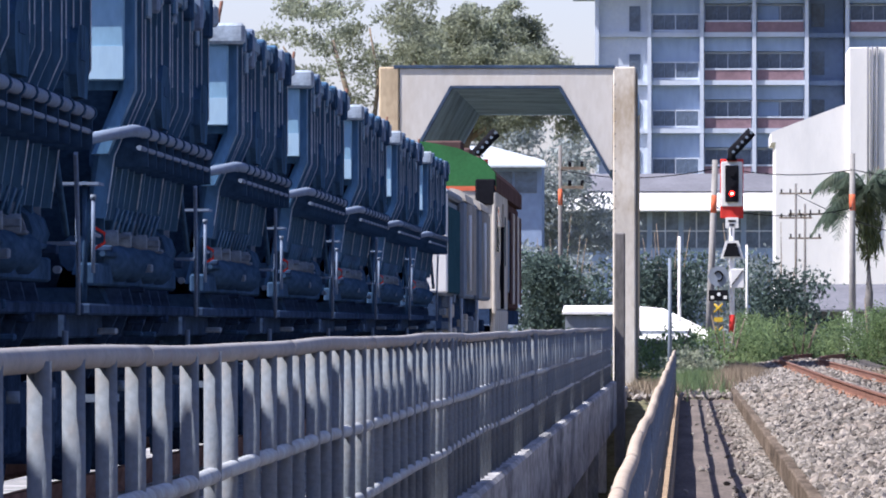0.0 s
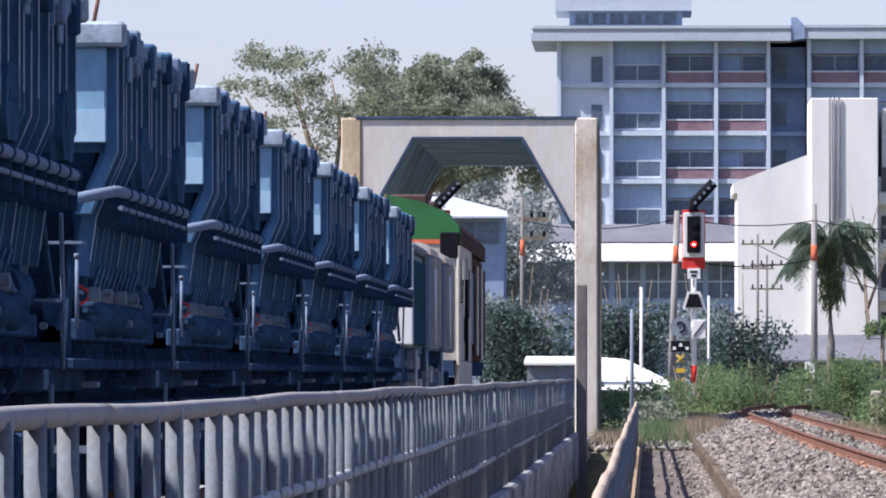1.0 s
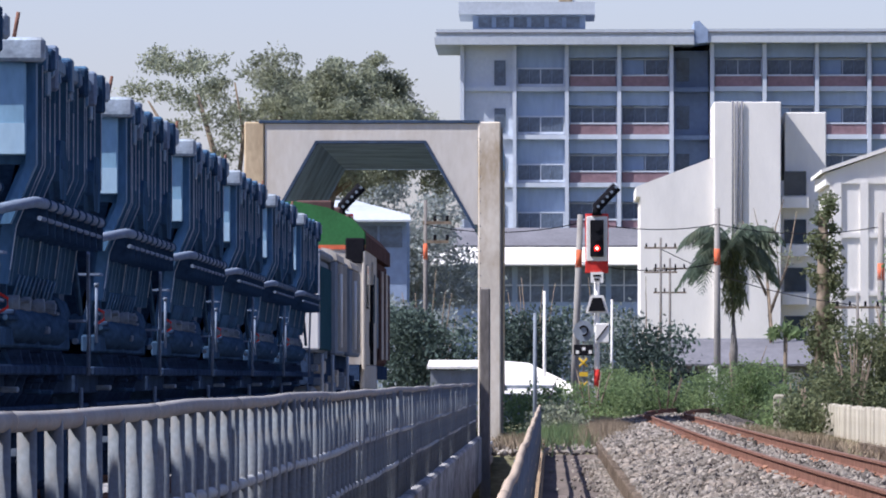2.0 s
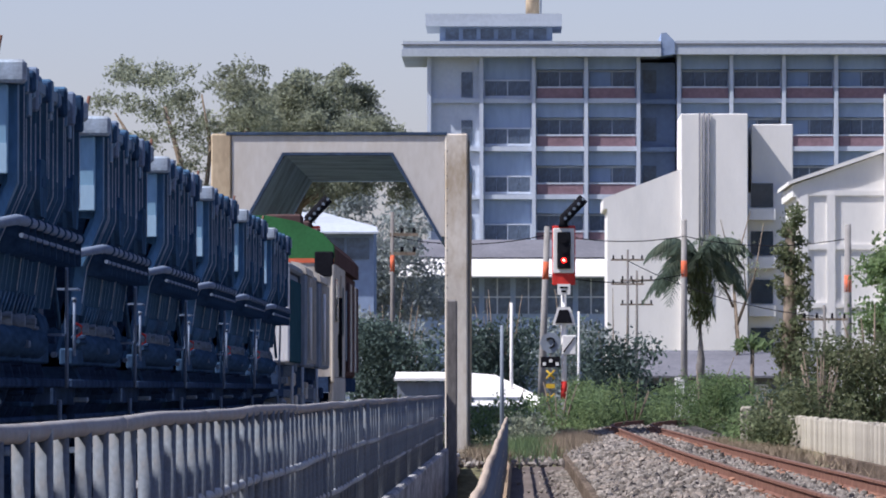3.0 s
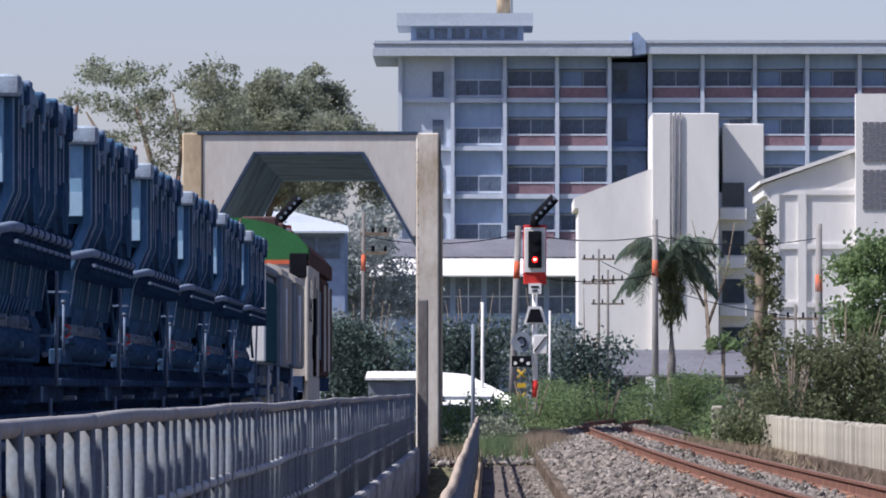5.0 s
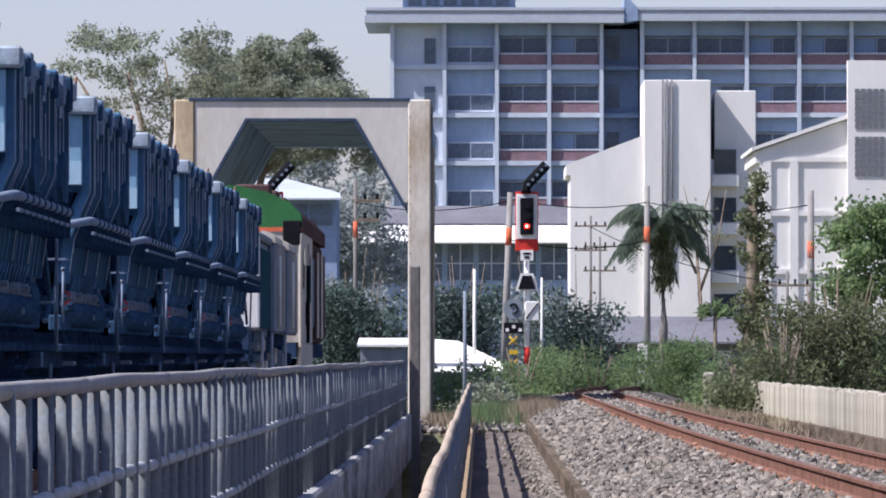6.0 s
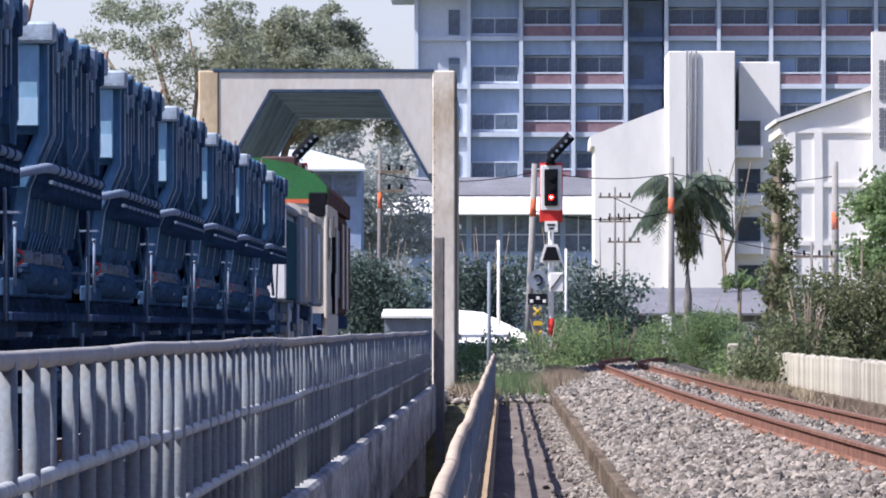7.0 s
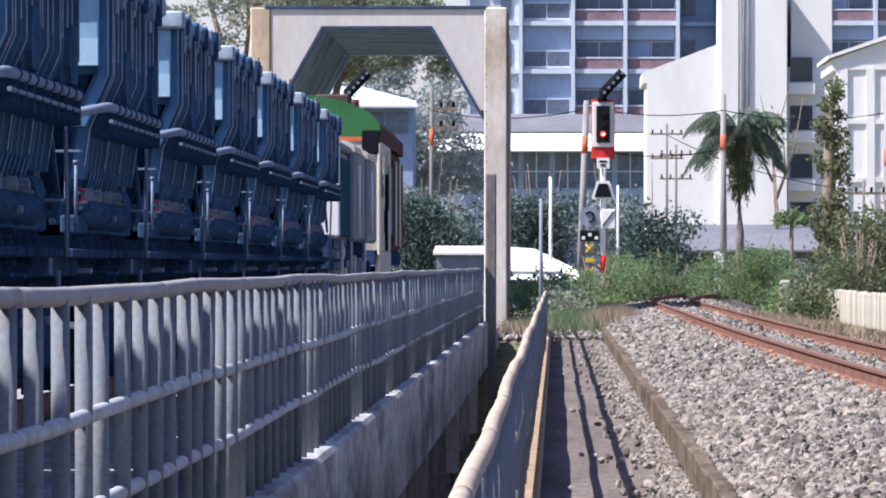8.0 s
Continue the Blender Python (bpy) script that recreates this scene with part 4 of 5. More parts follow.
# ---- railway furniture ----
def signal(x, y, label):
    s = thing("railway_signal", x, y, 0.66, label, "signal", "colour light signals")
    part("mast", bars(([(0, 0.12, -0.6), (0, 0.12, 4.9)], 0.085)), WHITE, s, "white mast")
    part("mast_band", bars(([(0, 0.12, 0.7), (0, 0.12, 1.25)], 0.092)), RED, s, "red band")
    part("backboard", boxes((-0.36, 0.36, 0.0, 0.05, 4.25, 6.1), bevel=0.02), RED, s, "red-edged backing board")
    part("border", boxes((-0.33, 0.33, -0.04, -0.002, 4.62, 6.02), bevel=0.02), WHITE, s, "white border")
    part("head", boxes((-0.21, 0.21, -0.16, -0.042, 4.76, 5.90), bevel=0.02), BLACK, s, "black lamp head")
    for z in (5.66, 5.34):
        part("lens", bars(([(0, -0.17, z), (0, -0.20, z)], 0.11)), BLACK, s)
    part("lens", bars(([(0, -0.17, 5.02), (0, -0.20, 5.02)], 0.085)), LAMPRED, s, "lit red lens")
    arm = part("route_indicator", bars(([(0, -0.05, 6.05), (0.0, -0.05, 6.3), (0.62, -0.05, 6.95)], 0.17)), BLACK, s, "black slanted route indicator arm")
    for i in range(5):
        part("arm_lamp", bars(([(0.04 + i * 0.14, -0.20, 6.32 + i * 0.15), (0.04 + i * 0.14, -0.24, 6.32 + i * 0.15)], 0.05)), DISC, arm)
    part("small_plate", boxes((-0.2, 0.2, -0.05, 0.0, 3.95, 4.28)), WHITE, s)
    part("shunt_board", prism(bmesh.new(), [(-0.36, 3.0), (0.36, 3.0), (0.2, 3.56), (-0.2, 3.56)], "y", -0.06, 0.0), WHITE, s)
    part("shunt_lamp", prism(bmesh.new(), [(-0.27, 3.06), (0.27, 3.06), (0.14, 3.48), (-0.14, 3.48)], "y", -0.10, -0.062), BLACK, s)
    sign = part("round_sign", bars(([(-0.42, -0.05, 2.45), (-0.42, -0.02, 2.45)], 0.33)), GREYWHITE, s, "grey round sign with a dark curved mark")
    pts = [(-0.42 + 0.13 * math.cos(a), -0.07, 2.45 + 0.15 * math.sin(a)) for a in [math.radians(150 - 28 * i) for i in range(10)]]
    part("mark", bars((pts, 0.03)), BLACK, sign)
    part("slash_plate", boxes((-0.05, 0.38, -0.08, -0.03, 2.08, 2.68), bevel=0.02), WHITE, s, "white plate with a dark slash")
    part("slash", bars(([(-0.02, -0.10, 2.15), (0.34, -0.10, 2.62)], 0.02)), BLACK, s)
    part("dot_board", boxes((-0.72, -0.12, -0.06, -0.02, 1.68, 2.02)), BLACK, s)
    for i in range(3):
        part("white_dot", boxes((-0.66 + i * 0.2, -0.56 + i * 0.2, -0.08, -0.062, 1.74 + 0.1 * (i % 2), 1.84 + 0.1 * (i % 2))), WHITE, s)
    part("lamp_core", bars(([(0, -0.205, 5.02), (0, -0.215, 5.02)], 0.035)), LAMPCORE, s, "bright lamp centre")
    part("id_bar", boxes((-0.12, 0.12, -0.065, -0.052, 4.14, 4.2)), BLACK, s)
    part("id_bar", boxes((-0.08, 0.08, -0.065, -0.052, 4.02, 4.08)), BLACK, s)
    part("plate_post", bars(([(-0.42, 0.0, -0.6), (-0.42, 0.0, 2.2)], 0.03)), OLDPOST, s)
    for k, z in enumerate((1.46, 1.1, 0.74)):
        d = 0.13
        if k == 1:
            bm = boxes((-0.56, -0.28, -0.06, -0.04, z - 0.07, z + 0.07))
        else:
            bm = bars(([(-0.42 - d, -0.05, z + d), (-0.42 + d * (1 - k / 2), -0.05, z - d * (1 - k / 2))], 0.03), ([(-0.42 + d, -0.045, z + d), (-0.42 - d, -0.045, z - d)], 0.03))
        part("yellow_mark", bm, YELLOW, s, "weathered yellow mark")
    return s


def pole(name, x, y, top, r, label, band=None, lean=0.0, material=None):
    p = thing(name, x, y, 0.1, label, "pole", "line poles")
    bm = bmesh.new()
    tube(bm, [(0, 0, 0), (lean, 0, top)], r, 8, r * 0.7)
    part("shaft", bm, material or POLE, p)
    if band:
        part("band", bars(([(lean * band / top, 0, band), (lean * (band + 0.6) / top, 0, band + 0.6)], r * 0.80)), ORANGE, p, "orange painted band")
    return p


# ---- plants ----
def tree(name, x, y, blobs, trunk, n, size, material, label, seed, slender=2.2, shell=0.5):
    t = thing(name, x, y, 0, label, "bush" if name == "bush" else "tree", "trackside bushes" if name == "bush" else "")
    bm = bmesh.new()
    for pts, r0, r1 in trunk:
        tube(bm, pts, r0, 8, r1)
    part("trunk", bm, BARK, t)
    rng = np.random.default_rng(seed)
    cr = new("crown", leaves("crown", [b[0] for b in blobs], [b[1] for b in blobs], n, size, material, rng, slender, 0.3, shell))
    cr.parent = t
    return t


def blob_cloud(rng, x0, x1, y0, y1, z0, z1, n, r):
    out = []
    for _ in range(n):
        k = r * rng.uniform(0.6, 1.3)
        out.append(((rng.uniform(x0, x1), rng.uniform(y0, y1), rng.uniform(z0, z1)), (k, k, k * 0.75)))
    return out


def palm(x, y, top, reach, n, label, seed):
    t = thing("palm_tree", x, y, 0, label, "palm")
    rng = random.Random(seed)
    bm = bmesh.new()
    tube(bm, [(0, 0, 0), (0.1, 0, top * 0.4), (0.05, 0, top * 0.75), (0, 0, top)], 0.19, 9, 0.14)
    part("trunk", bm, OLDPOST, t)
    for k in range(n):
        a = 2 * math.pi * k / n + rng.uniform(-.2, .2)
        rise = rng.uniform(-0.2, 1.0) if k % 3 else rng.uniform(1.0, 1.7)
        V, F = [], []
        L = reach * rng.uniform(0.8, 1.1)
        m = 26
        out = Vector((math.cos(a), math.sin(a), 0))
        side = Vector((-math.sin(a), math.cos(a), 0))
        pts = []
        for j in range(m + 1):
            u = j / m
            pts.append(out * (L * (u - 0.22 * u * u)) + Vector((0, 0, top + L * (rise * u * 0.9 - (0.62 + 0.42 * rise) * u * u))))
        bm = bmesh.new()
        tube(bm, pts[::3], 0.035, 5, 0.01)
        for j in range(2, m):
            ln = 1.0 * math.sin(math.pi * (0.12 + 0.85 * j / m)) * rng.uniform(0.8, 1.2)
            for sg in (-1, 1):
                d = (side * sg * 0.75 + out * 0.35 + Vector((0, 0, -0.65 + rng.uniform(-.25, .2)))).normalized()
                e = out * 0.05
                p = pts[j]
                q = [bm.verts.new(p - e), bm.verts.new(p + e), bm.verts.new(p + d * ln * 0.6 + e * 0.8 - Vector((0, 0, .02))), bm.verts.new(p + d * ln + Vector((0, 0, -0.12 * ln)))]
                bm.faces.new((q[0], q[1], q[2]))
                bm.faces.new((q[0], q[2], q[3]))
        part("frond", bm, LEAFPALM, t)
    rg = np.random.default_rng(seed)
    sk = new("dead_skirt", leaves("dead_skirt", [(0, 0, top - 1.0), (0.1, 0, top - 2.0)], [(0.55, 0.5, 0.9), (0.45, 0.4, 0.9)], 700, 0.55, LEAFMID, rg, 7, 2.5, 0.2))
    sk.parent = t
    tagged(sk, "hanging olive dead fronds")


def build_plants():
    rng = random.Random(5)
    airy = blob_cloud(rng, -8.8, -3.4, -2.5, 2.5, 9.2, 12.1, 70, 0.45) + blob_cloud(rng, -8.6, -4.5, -2, 2, 7.0, 9.0, 9, 0.5)
    tree("broadleaf_tree", -4.6, 228, airy, [([(-5.2, 0, 0), (-5.2, 0, 5), (-6.0, 0, 8), (-6.8, 0, 10.8)], .28, .05), ([(-5.2, 0, 5.5), (-4.4, 0, 9), (-3.9, 0, 11)], .2, .04), ([(-5.8, 0, 7.4), (-7.8, 0, 9.6), (-8.4, 0, 10.6)], .12, .03), ([(-5.6, 0, 6.8), (-5.3, 0, 9.5), (-5.6, 0, 11.2)], .12, .03)], 13000, 0.15, LEAFPALE, "airy olive-green tree with bare limbs showing", 3, 2.4, 0.0)
    full = blob_cloud(rng, -4.6, 0.9, -3, 3, 8.2, 10.6, 70, 0.65) + blob_cloud(rng, -4.2, -0.2, -2, 2, 10.2, 11.6, 46, 0.45) + blob_cloud(rng, -3.4, -1.0, -1, 1, 11.4, 12.1, 10, 0.3)
    tree("broadleaf_tree", -4.6, 232, full, [([(-3.2, 0, 0), (-3.1, 0, 5.5), (-2.2, 0, 9)], .25, .08), ([(-3.1, 0, 5.5), (-3.6, 0, 8), (-3.8, 0, 9.5)], .15, .05), ([(-2.6, 0, 7.6), (-0.6, 0, 9.2)], .1, .04)], 70000, 0.13, LEAFPALE, "dense olive-green tree crown behind the portal", 4, 2.0, 0.05)
    hazy = blob_cloud(rng, -4.5, 3.4, -2, 2, 5.0, 11.0, 60, 1.0)
    tree("broadleaf_tree", -7.0, 330, hazy, [([(0, 0, 0), (0.2, 0, 5), (0, 0, 9)], .3, .1)], 26000, 0.22, LEAFHAZE, "pale distant tree seen under the portal", 6)
    scrub = ((0.3, 172, 1.6, 1.0, LEAFPALE, .10, 2600), (1.2, 205, 3.0, 1.8, LEAF, .10, 9000), (3.6, 222, 3.6, 2.2, LEAF, .10, 11000), (6.0, 228, 3.6, 2.5, LEAF, .10, 12000),
             (8.6, 222, 3.6, 2.1, LEAF, .10, 11000), (11.2, 215, 4.0, 2.4, LEAF, .10, 10000), (6.6, 191, 1.4, 1.5, LEAF, .14, 2600), (-0.4, 190, 2.0, 1.5, LEAF, .12, 3000))
    shrubs = ((3.7, 270, 2.4, 4.9, LEAFDARK, .2, 7000), (-0.6, 262, 2.6, 4.7, LEAFDARK, .2, 6000), (-4.2, 250, 3.2, 4.6, LEAFDARK, .2, 8000), (-3.4, 190, 2.0, 1.4, LEAF, .12, 2500), (-5.2, 288, 3.0, 5.6, LEAFHAZE, .2, 8000), (2.4, 300, 3.0, 5.4, LEAFHAZE, .2, 5000), (-1.0, 300, 3.0, 5.0, LEAFHAZE, .2, 5000),
             (9.4, 186, 3.4, 3.4, LEAFMID, .12, 16000), (7.9, 184, 1.8, 2.3, LEAFMID, .11, 8000), (6.45, 180, 0.3, 1.25, LEAFMID, .13, 2400), (7.4, 190, 1.4, 1.9, LEAFDARK, .12, 5000))
    for i, (x, y, w, h, m, size, n) in enumerate(scrub + shrubs):
        b = blob_cloud(rng, -w / 2, w / 2, -1.5, 1.5, 0.15, h * 0.78, 26, 0.30 + h * 0.13)
        twigs = [([(0, 0, 0), (rng.uniform(-w, w) * 0.3, rng.uniform(-.5, .5), h * rng.uniform(0.7, 1.15))], .05, .012) for _ in range(14 if m is LEAFMID else 4)]
        tree("bush", x, y, b, twigs, n, size, m, "tall dark green shrubs behind the track" if m is LEAFDARK else "sunlit green scrub bush on the trackside", 20 + i, 2.0, 0.3)
    b = blob_cloud(rng, -1.6, 2.4, -1.5, 1.5, 3.2, 5.8, 30, 0.65)
    tree("leafy_tree", 11.6, 200, b, [([(0.6, 0, 0), (0.4, 0, 3), (-0.3, 0, 5)], .14, .04), ([(0.4, 0, 2.5), (1.4, 0, 5)], .1, .03)], 16000, 0.15, LEAF, "round-leaved green tree at the wall, sunlit patches", 50, 1.5, 0.0)
    bare = [([(0, 0, 0), (0.1, 0, 4), (-0.2, 0, 8)], .14, .05), ([(0, 0, 4.5), (0.9, 0, 7), (1.3, 0, 9.4)], .08, .02), ([(-0.1, 0, 5.5), (-1.0, 0, 7.5), (-1.2, 0, 9)], .07, .02), ([(0.5, 0, 6), (0.3, 0, 8.6), (0.7, 0, 10)], .05, .015), ([(-.1, 0, 7), (-0.7, 0, 9.6)], .05, .015)]
    tree("bare_tree", 10.2, 330, blob_cloud(rng, -1, 1, -1, 1, 7, 9, 8, 0.5), bare, 300, 0.2, LEAFPALE, "thin nearly bare tree before the white building", 51)
    b = blob_cloud(rng, -0.5, 0.55, -0.6, 0.6, 1.2, 8.2, 60, 0.42) + blob_cloud(rng, -0.2, 0.4, -0.4, 0.4, 8.2, 9.9, 12, 0.35)
    tree("creeper_tree", 12.35, 320, b, [([(0, 0, 0), (0, 0, 9)], .45, .2)], 8000, 0.2, LEAFMID, "tall narrow tree grown over with creeper", 52)
    palm(7.7, 300, 7.3, 3.0, 26, "palm tree with drooping fronds before the white building", 9)
    p = thing("young_papaya", 7.7, 232, 0, "slim young tree with a flat tuft of leaves", "tree")
    part("trunk", bars(([(0, 0, 0), (0.02, 0, 3.1)], 0.07)), BARK, p)
    rg = np.random.default_rng(7)
    c = new("crown", leaves("crown", [(0, 0, 3.2), (-0.35, 0, 3.1), (0.4, 0, 3.1)], [(0.36, 0.4, 0.26), (0.25, 0.3, 0.2), (0.25, 0.3, 0.22)], 95, 0.34, LEAF, rg, 2.4, 1.2, 0.1))
    c.parent = p
    for x0, x1, y0, y1, h, n, m, label in ((0.5, 2.2, 158, 186, 0.55, 8000, DRY, "tall dry straw-brown grass at the track end"), (-0.6, 1.2, 158, 192, 0.5, 5000, LEAF, "yellow-green weeds past the walkway"), (4.2, 6.8, 140, 200, 0.28, 4000, DRY, "dry weeds between track and wall"), (-1.4, 0.0, 146, 168, 0.3, 1200, DRY, "weeds at the bridge end")):
        rg = np.random.default_rng(int(y0 + n))
        base = np.stack([(x0 + x1) / 2 + (x1 - x0) * 0.3 * rg.normal(size=n), (y0 + y1) / 2 + (y1 - y0) * 0.3 * rg.normal(size=n), np.full(n, 0.12)], 1)
        h = h * np.exp(-((base[:, 0] - (x0 + x1) / 2) / (x1 - x0) * 1.3) ** 2)
        tip = base + np.stack([rg.normal(0, .12, n), rg.normal(0, .12, n), h * rg.uniform(0.4, 1.1, n)], 1)
        wd = np.stack([np.full(n, 0.012), np.zeros(n), np.zeros(n)], 1)
        V = np.stack([base - wd, base + wd, tip], 1).reshape(-1, 3)
        g = new("grass", raw_mesh("grass", V, np.arange(3 * n).reshape(-1, 3), m))
        tagged(g, label, "grass", kind="stuff")


# ---- ballast stones ----
def rock_mesh(rng):
    f = (1 + 5 ** 0.5) / 2
    V = np.array([(-1, f, 0), (1, f, 0), (-1, -f, 0), (1, -f, 0), (0, -1, f), (0, 1, f), (0, -1, -f), (0, 1, -f), (f, 0, -1), (f, 0, 1), (-f, 0, -1), (-f, 0, 1)]) / 1.9
    F = np.array([(0, 11, 5), (0, 5, 1), (0, 1, 7), (0, 7, 10), (0, 10, 11), (1, 5, 9), (5, 11, 4), (11, 10, 2), (10, 7, 6), (7, 1, 8), (3, 9, 4), (3, 4, 2), (3, 2, 6), (3, 6, 8), (3, 8, 9), (4, 9, 5), (2, 4, 11), (6, 2, 10), (8, 6, 7), (9, 8, 1)])
    return V * rng.uniform(0.6, 1.3, (12, 1)) * np.array([1.0, rng.uniform(.6, 1), rng.uniform(.5, .9)]), F


def stone_field(rng, x, y, z, r):
    n = len(x)
    shapes = [rock_mesh(rng) for _ in range(8)]
    which = rng.integers(0, 8, n)
    q = rng.normal(size=(n, 4))
    q /= np.linalg.norm(q, axis=1)[:, None]
    w, a, b, c = q.T
    R = np.stack([1 - 2 * (b * b + c * c), 2 * (a * b - c * w), 2 * (a * c + b * w), 2 * (a * b + c * w), 1 - 2 * (a * a + c * c), 2 * (b * c - a * w), 2 * (a * c - b * w), 2 * (b * c + a * w), 1 - 2 * (a * a + b * b)], 1).reshape(n, 3, 3)
    base = np.stack([s[0] for s in shapes])[which]
    V = np.einsum("nij,nkj->nki", R, base) * r[:, None, None] + np.stack([x, y, z], 1)[:, None, :]
    F = shapes[0][1][None] + (np.arange(n) * 12)[:, None, None]
    return V.reshape(-1, 3), F.reshape(-1, 3)


def build_stones(track):
    rng = np.random.default_rng(12)
    X, Y, Z, R = [], [], [], []
    for y0, y1, per, rad in ((29, 48, 400, 0.036), (48, 75, 270, 0.040), (75, 115, 140, 0.047), (115, 214, 60, 0.058)):
        n = int((y1 - y0) * 5.5 * per)
        y = rng.uniform(y0, y1, n)
        dx = rng.uniform(-2.5, 3.0, n)
        tx = np.array([track_x(v) for v in y])
        keep = (tx + dx > LEFT_EDGE + 0.01) & (tx + dx < 0.066 * y + 0.4) & (np.abs(np.abs(dx) - 0.53) > 0.05) & ((np.abs(dx) < 0.5) | (dx < 2.2) | (rng.random(n) < 0.3))
        y, dx, tx = y[keep], dx[keep], tx[keep]
        n = len(y)
        r = rad * (0.5 + 1.0 * rng.random(n) ** 1.6)
        X.append(tx + dx)
        Y.append(y)
        Z.append(bed_height(tx + dx, tx) + r * rng.uniform(-0.1, 0.6, n))
        R.append(r)
    n = 13000
    y = rng.uniform(29, 140, n)
    x = 0.96 - np.abs(rng.normal(0, 0.12, n)) * (0.5 + 0.7 * np.sin(y * 0.35) ** 2) * np.where(rng.random(n) < 0.04, 3.0, 1.0)
    keep = x > -0.12
    x, y = x[keep], y[keep]
    r = 0.030 * rng.uniform(0.4, 1.6, len(x))
    X.append(x); Y.append(y); Z.append(r * 0.5); R.append(r)
    n = 260
    r = rng.uniform(0.03, 0.11, n)
    X.append(rng.uniform(-1.25, 0.95, n)); Y.append(rng.uniform(141, 156, n)); Z.append(0.10 + r * 0.4); R.append(r)
    X, Y, Z, R = (np.concatenate(v) for v in (X, Y, Z, R))
    offset = np.abs(np.abs(X - np.array([track_x(v) for v in Y])) - 0.53)
    rusty = offset < 0.17 * rng.random(len(X)) + 0.03
    V, F = stone_field(rng, X[rusty], Y[rusty], Z[rusty], R[rusty])
    st = tagged(new("stained_ballast", raw_mesh("stained_ballast", V, F, RUSTSTONE)), "rust-stained ballast beside the rails", kind="stuff")
    st.parent = track
    X, Y, Z, R = X[~rusty], Y[~rusty], Z[~rusty], R[~rusty]
    V, F = stone_field(rng, X, Y, Z, R)
    st = tagged(new("ballast", raw_mesh("ballast", V, F, STONE)), "loose grey crushed-stone ballast", kind="stuff")
    st.parent = track
    kinds = []
    for _ in range(6):
        v, f = rock_mesh(rng)
        kinds.append(raw_mesh("stone", v, f, STONE))
    for i in range(300):
        y = float(rng.uniform(32, 44))
        dx = float(rng.uniform(-2.1, -0.9))
        r = float(rng.uniform(0.032, 0.048))
        ob = piece("stone", kinds[i % 6], track, pose(track_x(y) + dx, y, float(bed_height(track_x(y) + dx, track_x(y))) + r * 0.7, *[float(v) for v in rng.uniform(0, 360, 3)]) @ Matrix.Diagonal((r, r, r, 1)))


# ---- build ----
build_ground()
build_canal()
build_bridges()
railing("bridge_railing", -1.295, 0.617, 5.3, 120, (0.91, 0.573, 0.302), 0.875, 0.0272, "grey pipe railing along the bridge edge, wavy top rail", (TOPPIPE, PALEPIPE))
railing("walkway_railing", -0.23, 0.15, 6, 150, (0.88, 0.56, 0.26), 1.0, 0.031, "cream-topped pipe railing with kick panels beside the walkway", (CREAMPIPE, CREAMPIPE))
walkway_rail = bpy.data.objects["walkway_railing"]
for i in range(72):
    part("kick_panel", boxes((-0.012, 0.012, 6 + i * 2.0, 7.985 + i * 2.0, 0.12, 0.27)), PIPE, walkway_rail)
build_portal()
build_tower()
build_white_houses()
build_low_store()
TRACK = build_track()
signal(1.45, 220, "colour light signal showing red with route indicator arm")
signal(-6.5, 220, "colour light signal seen through the portal, arm raised")
pole("leaning_pole", 0.77, 240, 7.1, 0.14, "leaning concrete pole with orange band", 5.3, 0.25)
lp = pole("line_pole", 6.14, 260, 7.8, 0.14, "slim concrete line pole with orange band and white foot block", 5.7)
part("foot_block", boxes((-0.35, 0.0, -0.5, -0.2, 0, 2.0), bevel=0.02), WHITE, lp)
pole("line_pole", 11.7, 250, 7.4, 0.16, "concrete line pole with orange band among the trees", 5.0)
dp = pole("utility_pole", -4.6, 260, 8.1, 0.10, "dark utility pole with cross-arms and red band", 5.9, 0.0, OLDPOST)
for z, x in ((7.2, 0.55), (6.5, 0.45)):
    part("cross_arm", boxes((-0.1, x + 0.4, -0.06, 0.06, z, z + 0.12)), BARK, dp)
    for k in (0.35, 0.8):
        part("insulator", bars(([(k, 0, z + 0.12), (k, 0, z + 0.32)], 0.06)), BLACK, dp)
for x, y, top in ((5.0, 320, 7.9), (5.45, 322, 7.0), (10.0, 230, 4.3)):
    up = pole("utility_pole", x, y, top, 0.07, "weathered utility pole with cross-arms and insulators", None, 0.0, OLDPOST)
    for z in (top - 0.5, top - 1.6):
        part("cross_arm", boxes((-0.75, 0.75, -0.04, 0.04, z, z + 0.08)), BARK, up)
        for k in (-0.65, -0.25, 0.25, 0.65):
            part("insulator", bars(([(k, 0, z + 0.08), (k, 0, z + 0.24)], 0.04)), BLACK, up)
pole("thin_post", -0.36, 165, 3.05, 0.055, "thin blue-grey post past the end of the railing", None, 0.0, GREYWHITE)
pole("thin_post", -0.2, 240, 4.5, 0.07, "thin white post in the scrub", None, 0.0, WHITE)
pole("thin_post", 2.0, 230, 4.1, 0.05, "thin white post beside the signal", None, 0.0, WHITE)


def wire(a, b, sag):
    pts = [(a[0] + (b[0] - a[0]) * k / 12, a[1] + (b[1] - a[1]) * k / 12, a[2] + (b[2] - a[2]) * k / 12 - sag * 4 * (k / 12) * (1 - k / 12)) for k in range(13)]
    bm = bmesh.new()
    tube(bm, pts, 0.018, 5)
    tagged(new("overhead_wire", mesh_of("overhead_wire", bm, BLACK)), "thin dark overhead wire strung between poles", "wire", "overhead wires")


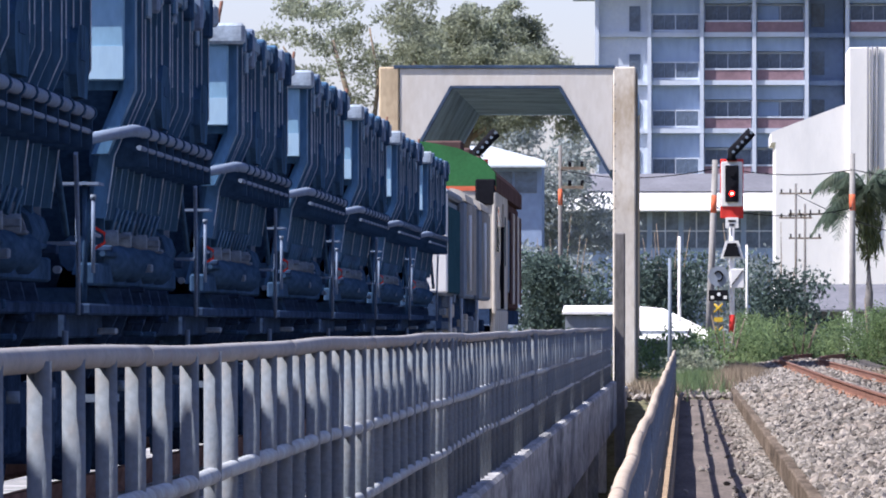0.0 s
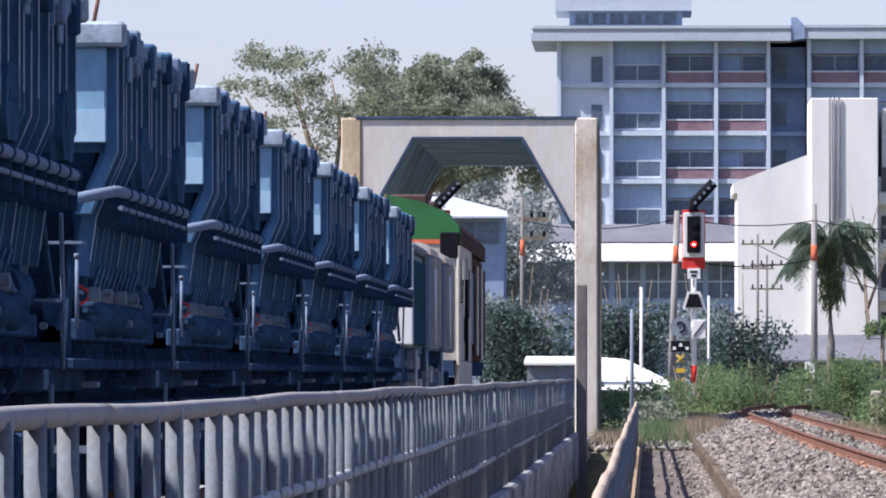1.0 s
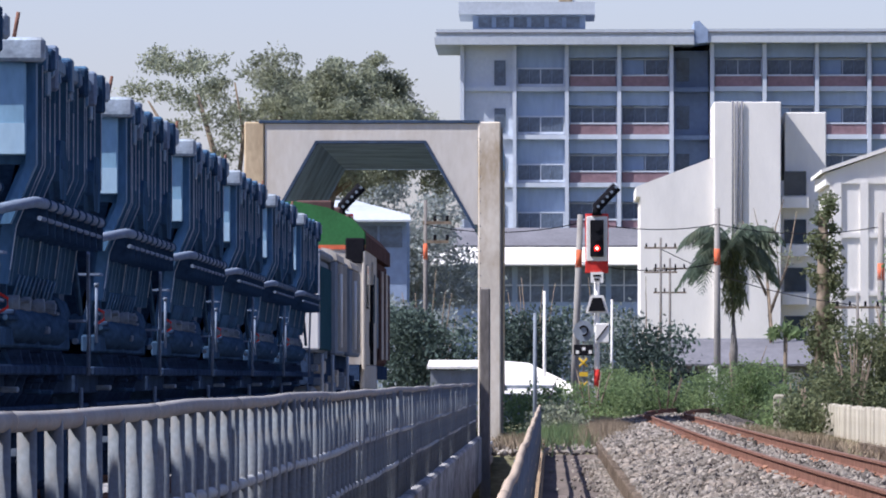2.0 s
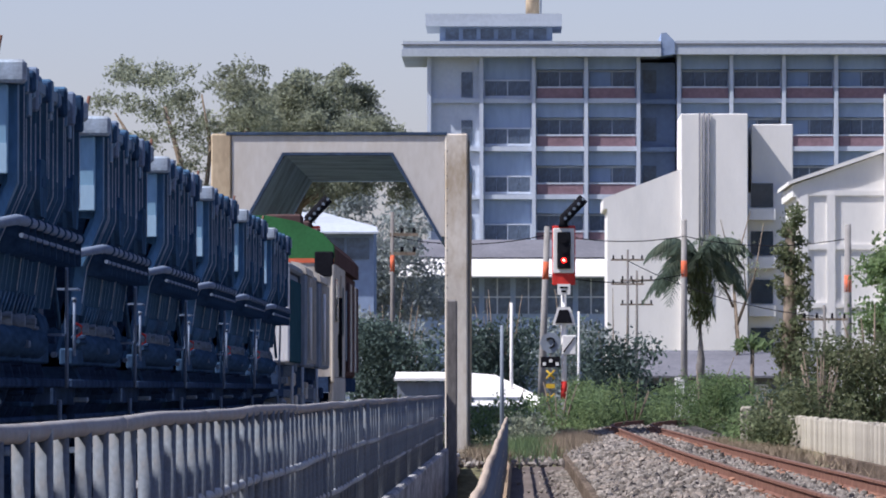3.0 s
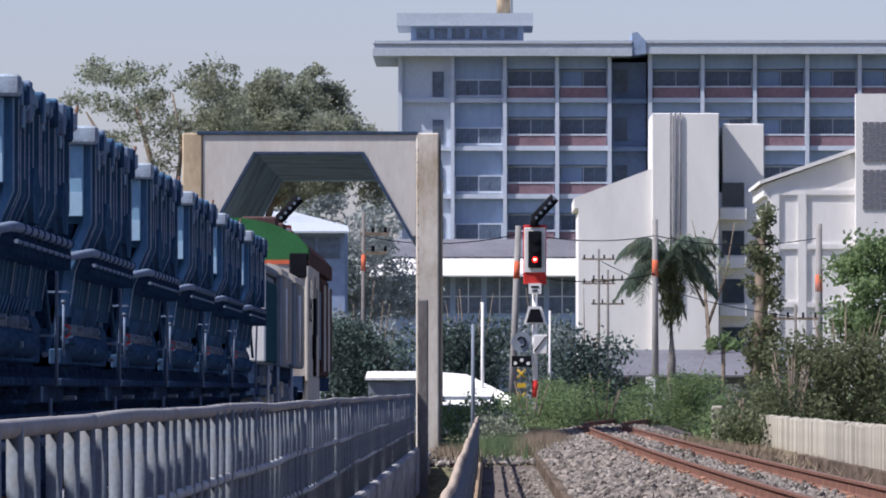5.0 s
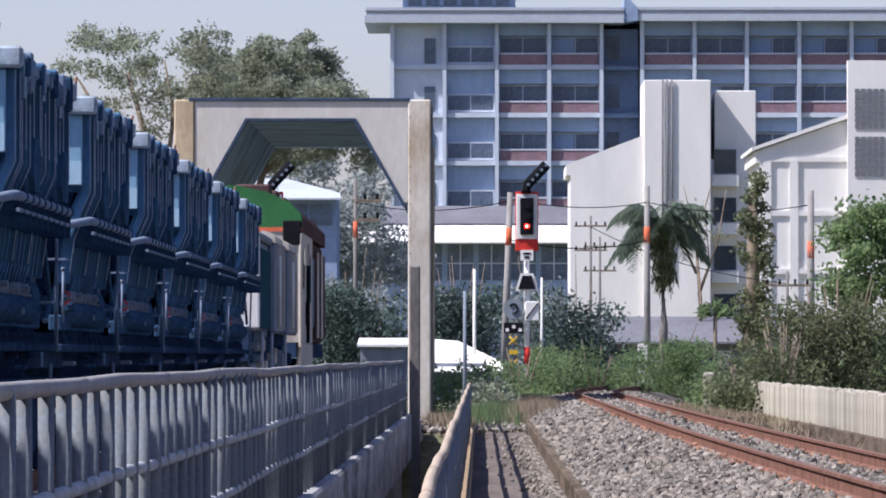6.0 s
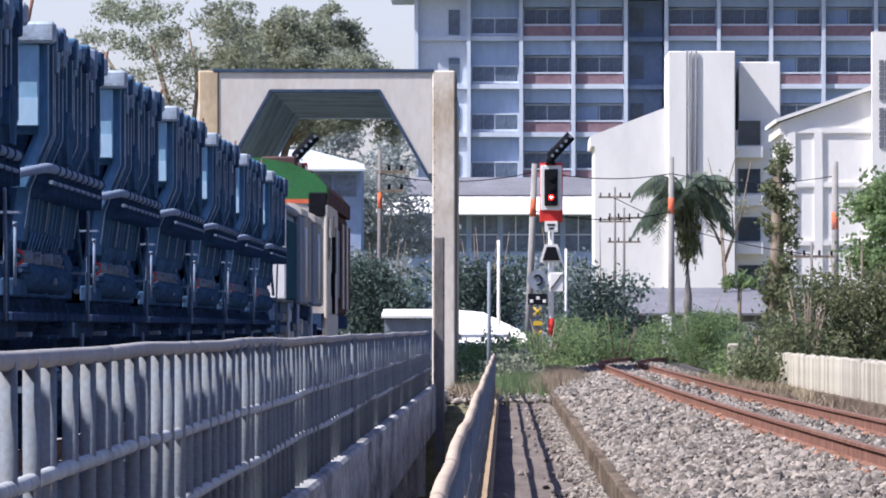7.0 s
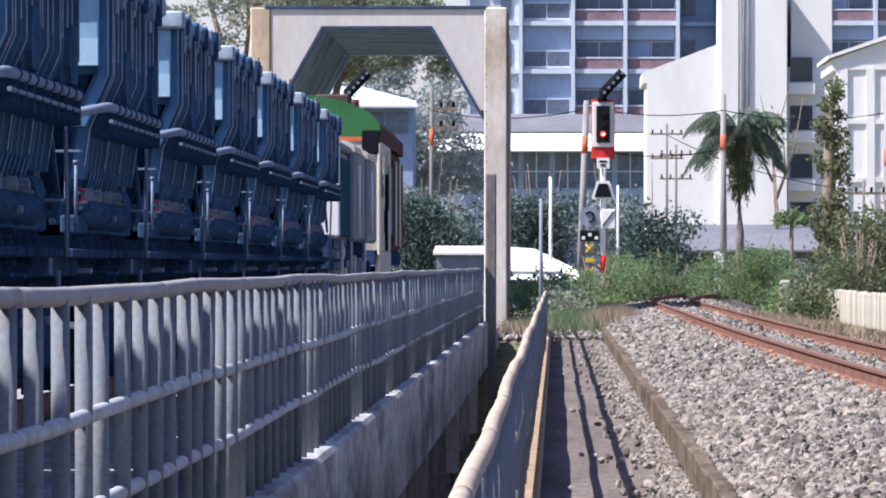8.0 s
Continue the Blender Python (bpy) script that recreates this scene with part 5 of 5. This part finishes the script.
wire((0.95, 240, 7.0), (6.14, 260, 7.3), 0.25)
wire((6.14, 260, 7.3), (11.7, 250, 7.0), 0.3)
wire((0.95, 240, 5.6), (6.14, 260, 5.9), 0.3)
wire((5.0, 320, 7.5), (10.0, 230, 4.0), 0.4)
wire((-4.6, 260, 7.3), (0.95, 240, 6.9), 0.3)


def build_low_wall():
    w = thing("trackside_wall", 7.2, 0, 0, "low cream corrugated panel wall beside the track", "wall")
    me = mesh_of("panel", boxes((-0.05, 0.05, -0.10, 0.10, 0, 0.86), bevel=0.03), WALLCREAM)
    rng = random.Random(8)
    for i in range(300):
        piece("panel", me, w, pose(rng.uniform(-.02, .02) + 0.07 * (i % 2), 116.5 + i * 0.24, 0.1 + rng.uniform(-.035, .035), rng.uniform(-1, 1), 0, 0))
    part("top_rail", boxes((0.10, 0.13, 116.4, 188.4, 0.76, 0.81)), WALLCREAM, w)
    part("footing", boxes((-0.02, 0.16, 116.4, 188.4, -0.5, 0.08), bevel=0.02), CONCRETE, w)
    st = thing("stub_wall", 6.35, 190, 0, "short broken cream wall stub half hidden by leaves", "wall")
    part("block", boxes((-0.35, 0.35, -0.2, 0.2, -0.2, 1.2), bevel=0.05), WALLCREAM, st)


build_low_wall()
build_plants()

WAGON_START = 37.3
first = hopper_wagon()
wagons = [(first, WAGON_START - 5 * PITCH)]
for i in range(-4, 6):
    wagons.append((copy_thing(first, pose(MIDLINE, WAGON_START + i * PITCH, RAIL_Z)), WAGON_START + i * PITCH))
wagons.append((grey_wagon(), 88.6))
wagons.append((locomotive(), 109.0))
build_stones(TRACK)
TRAVEL = [(0, 0.0), (0.5, 0.73), (1, 1.40), (1.5, 2.02), (2, 2.63), (2.75, 3.52), (3.5, 4.36), (4, 4.89), (4.75, 5.66), (5.5, 6.39), (6, 6.85), (6.5, 7.28), (7, 7.71), (7.5, 8.11), (8, 8.50)]


def motions():
    for ob, y in wagons:
        walk(ob, [(t, pose(MIDLINE, y + s, RAIL_Z)) for t, s in TRAVEL])


motions()
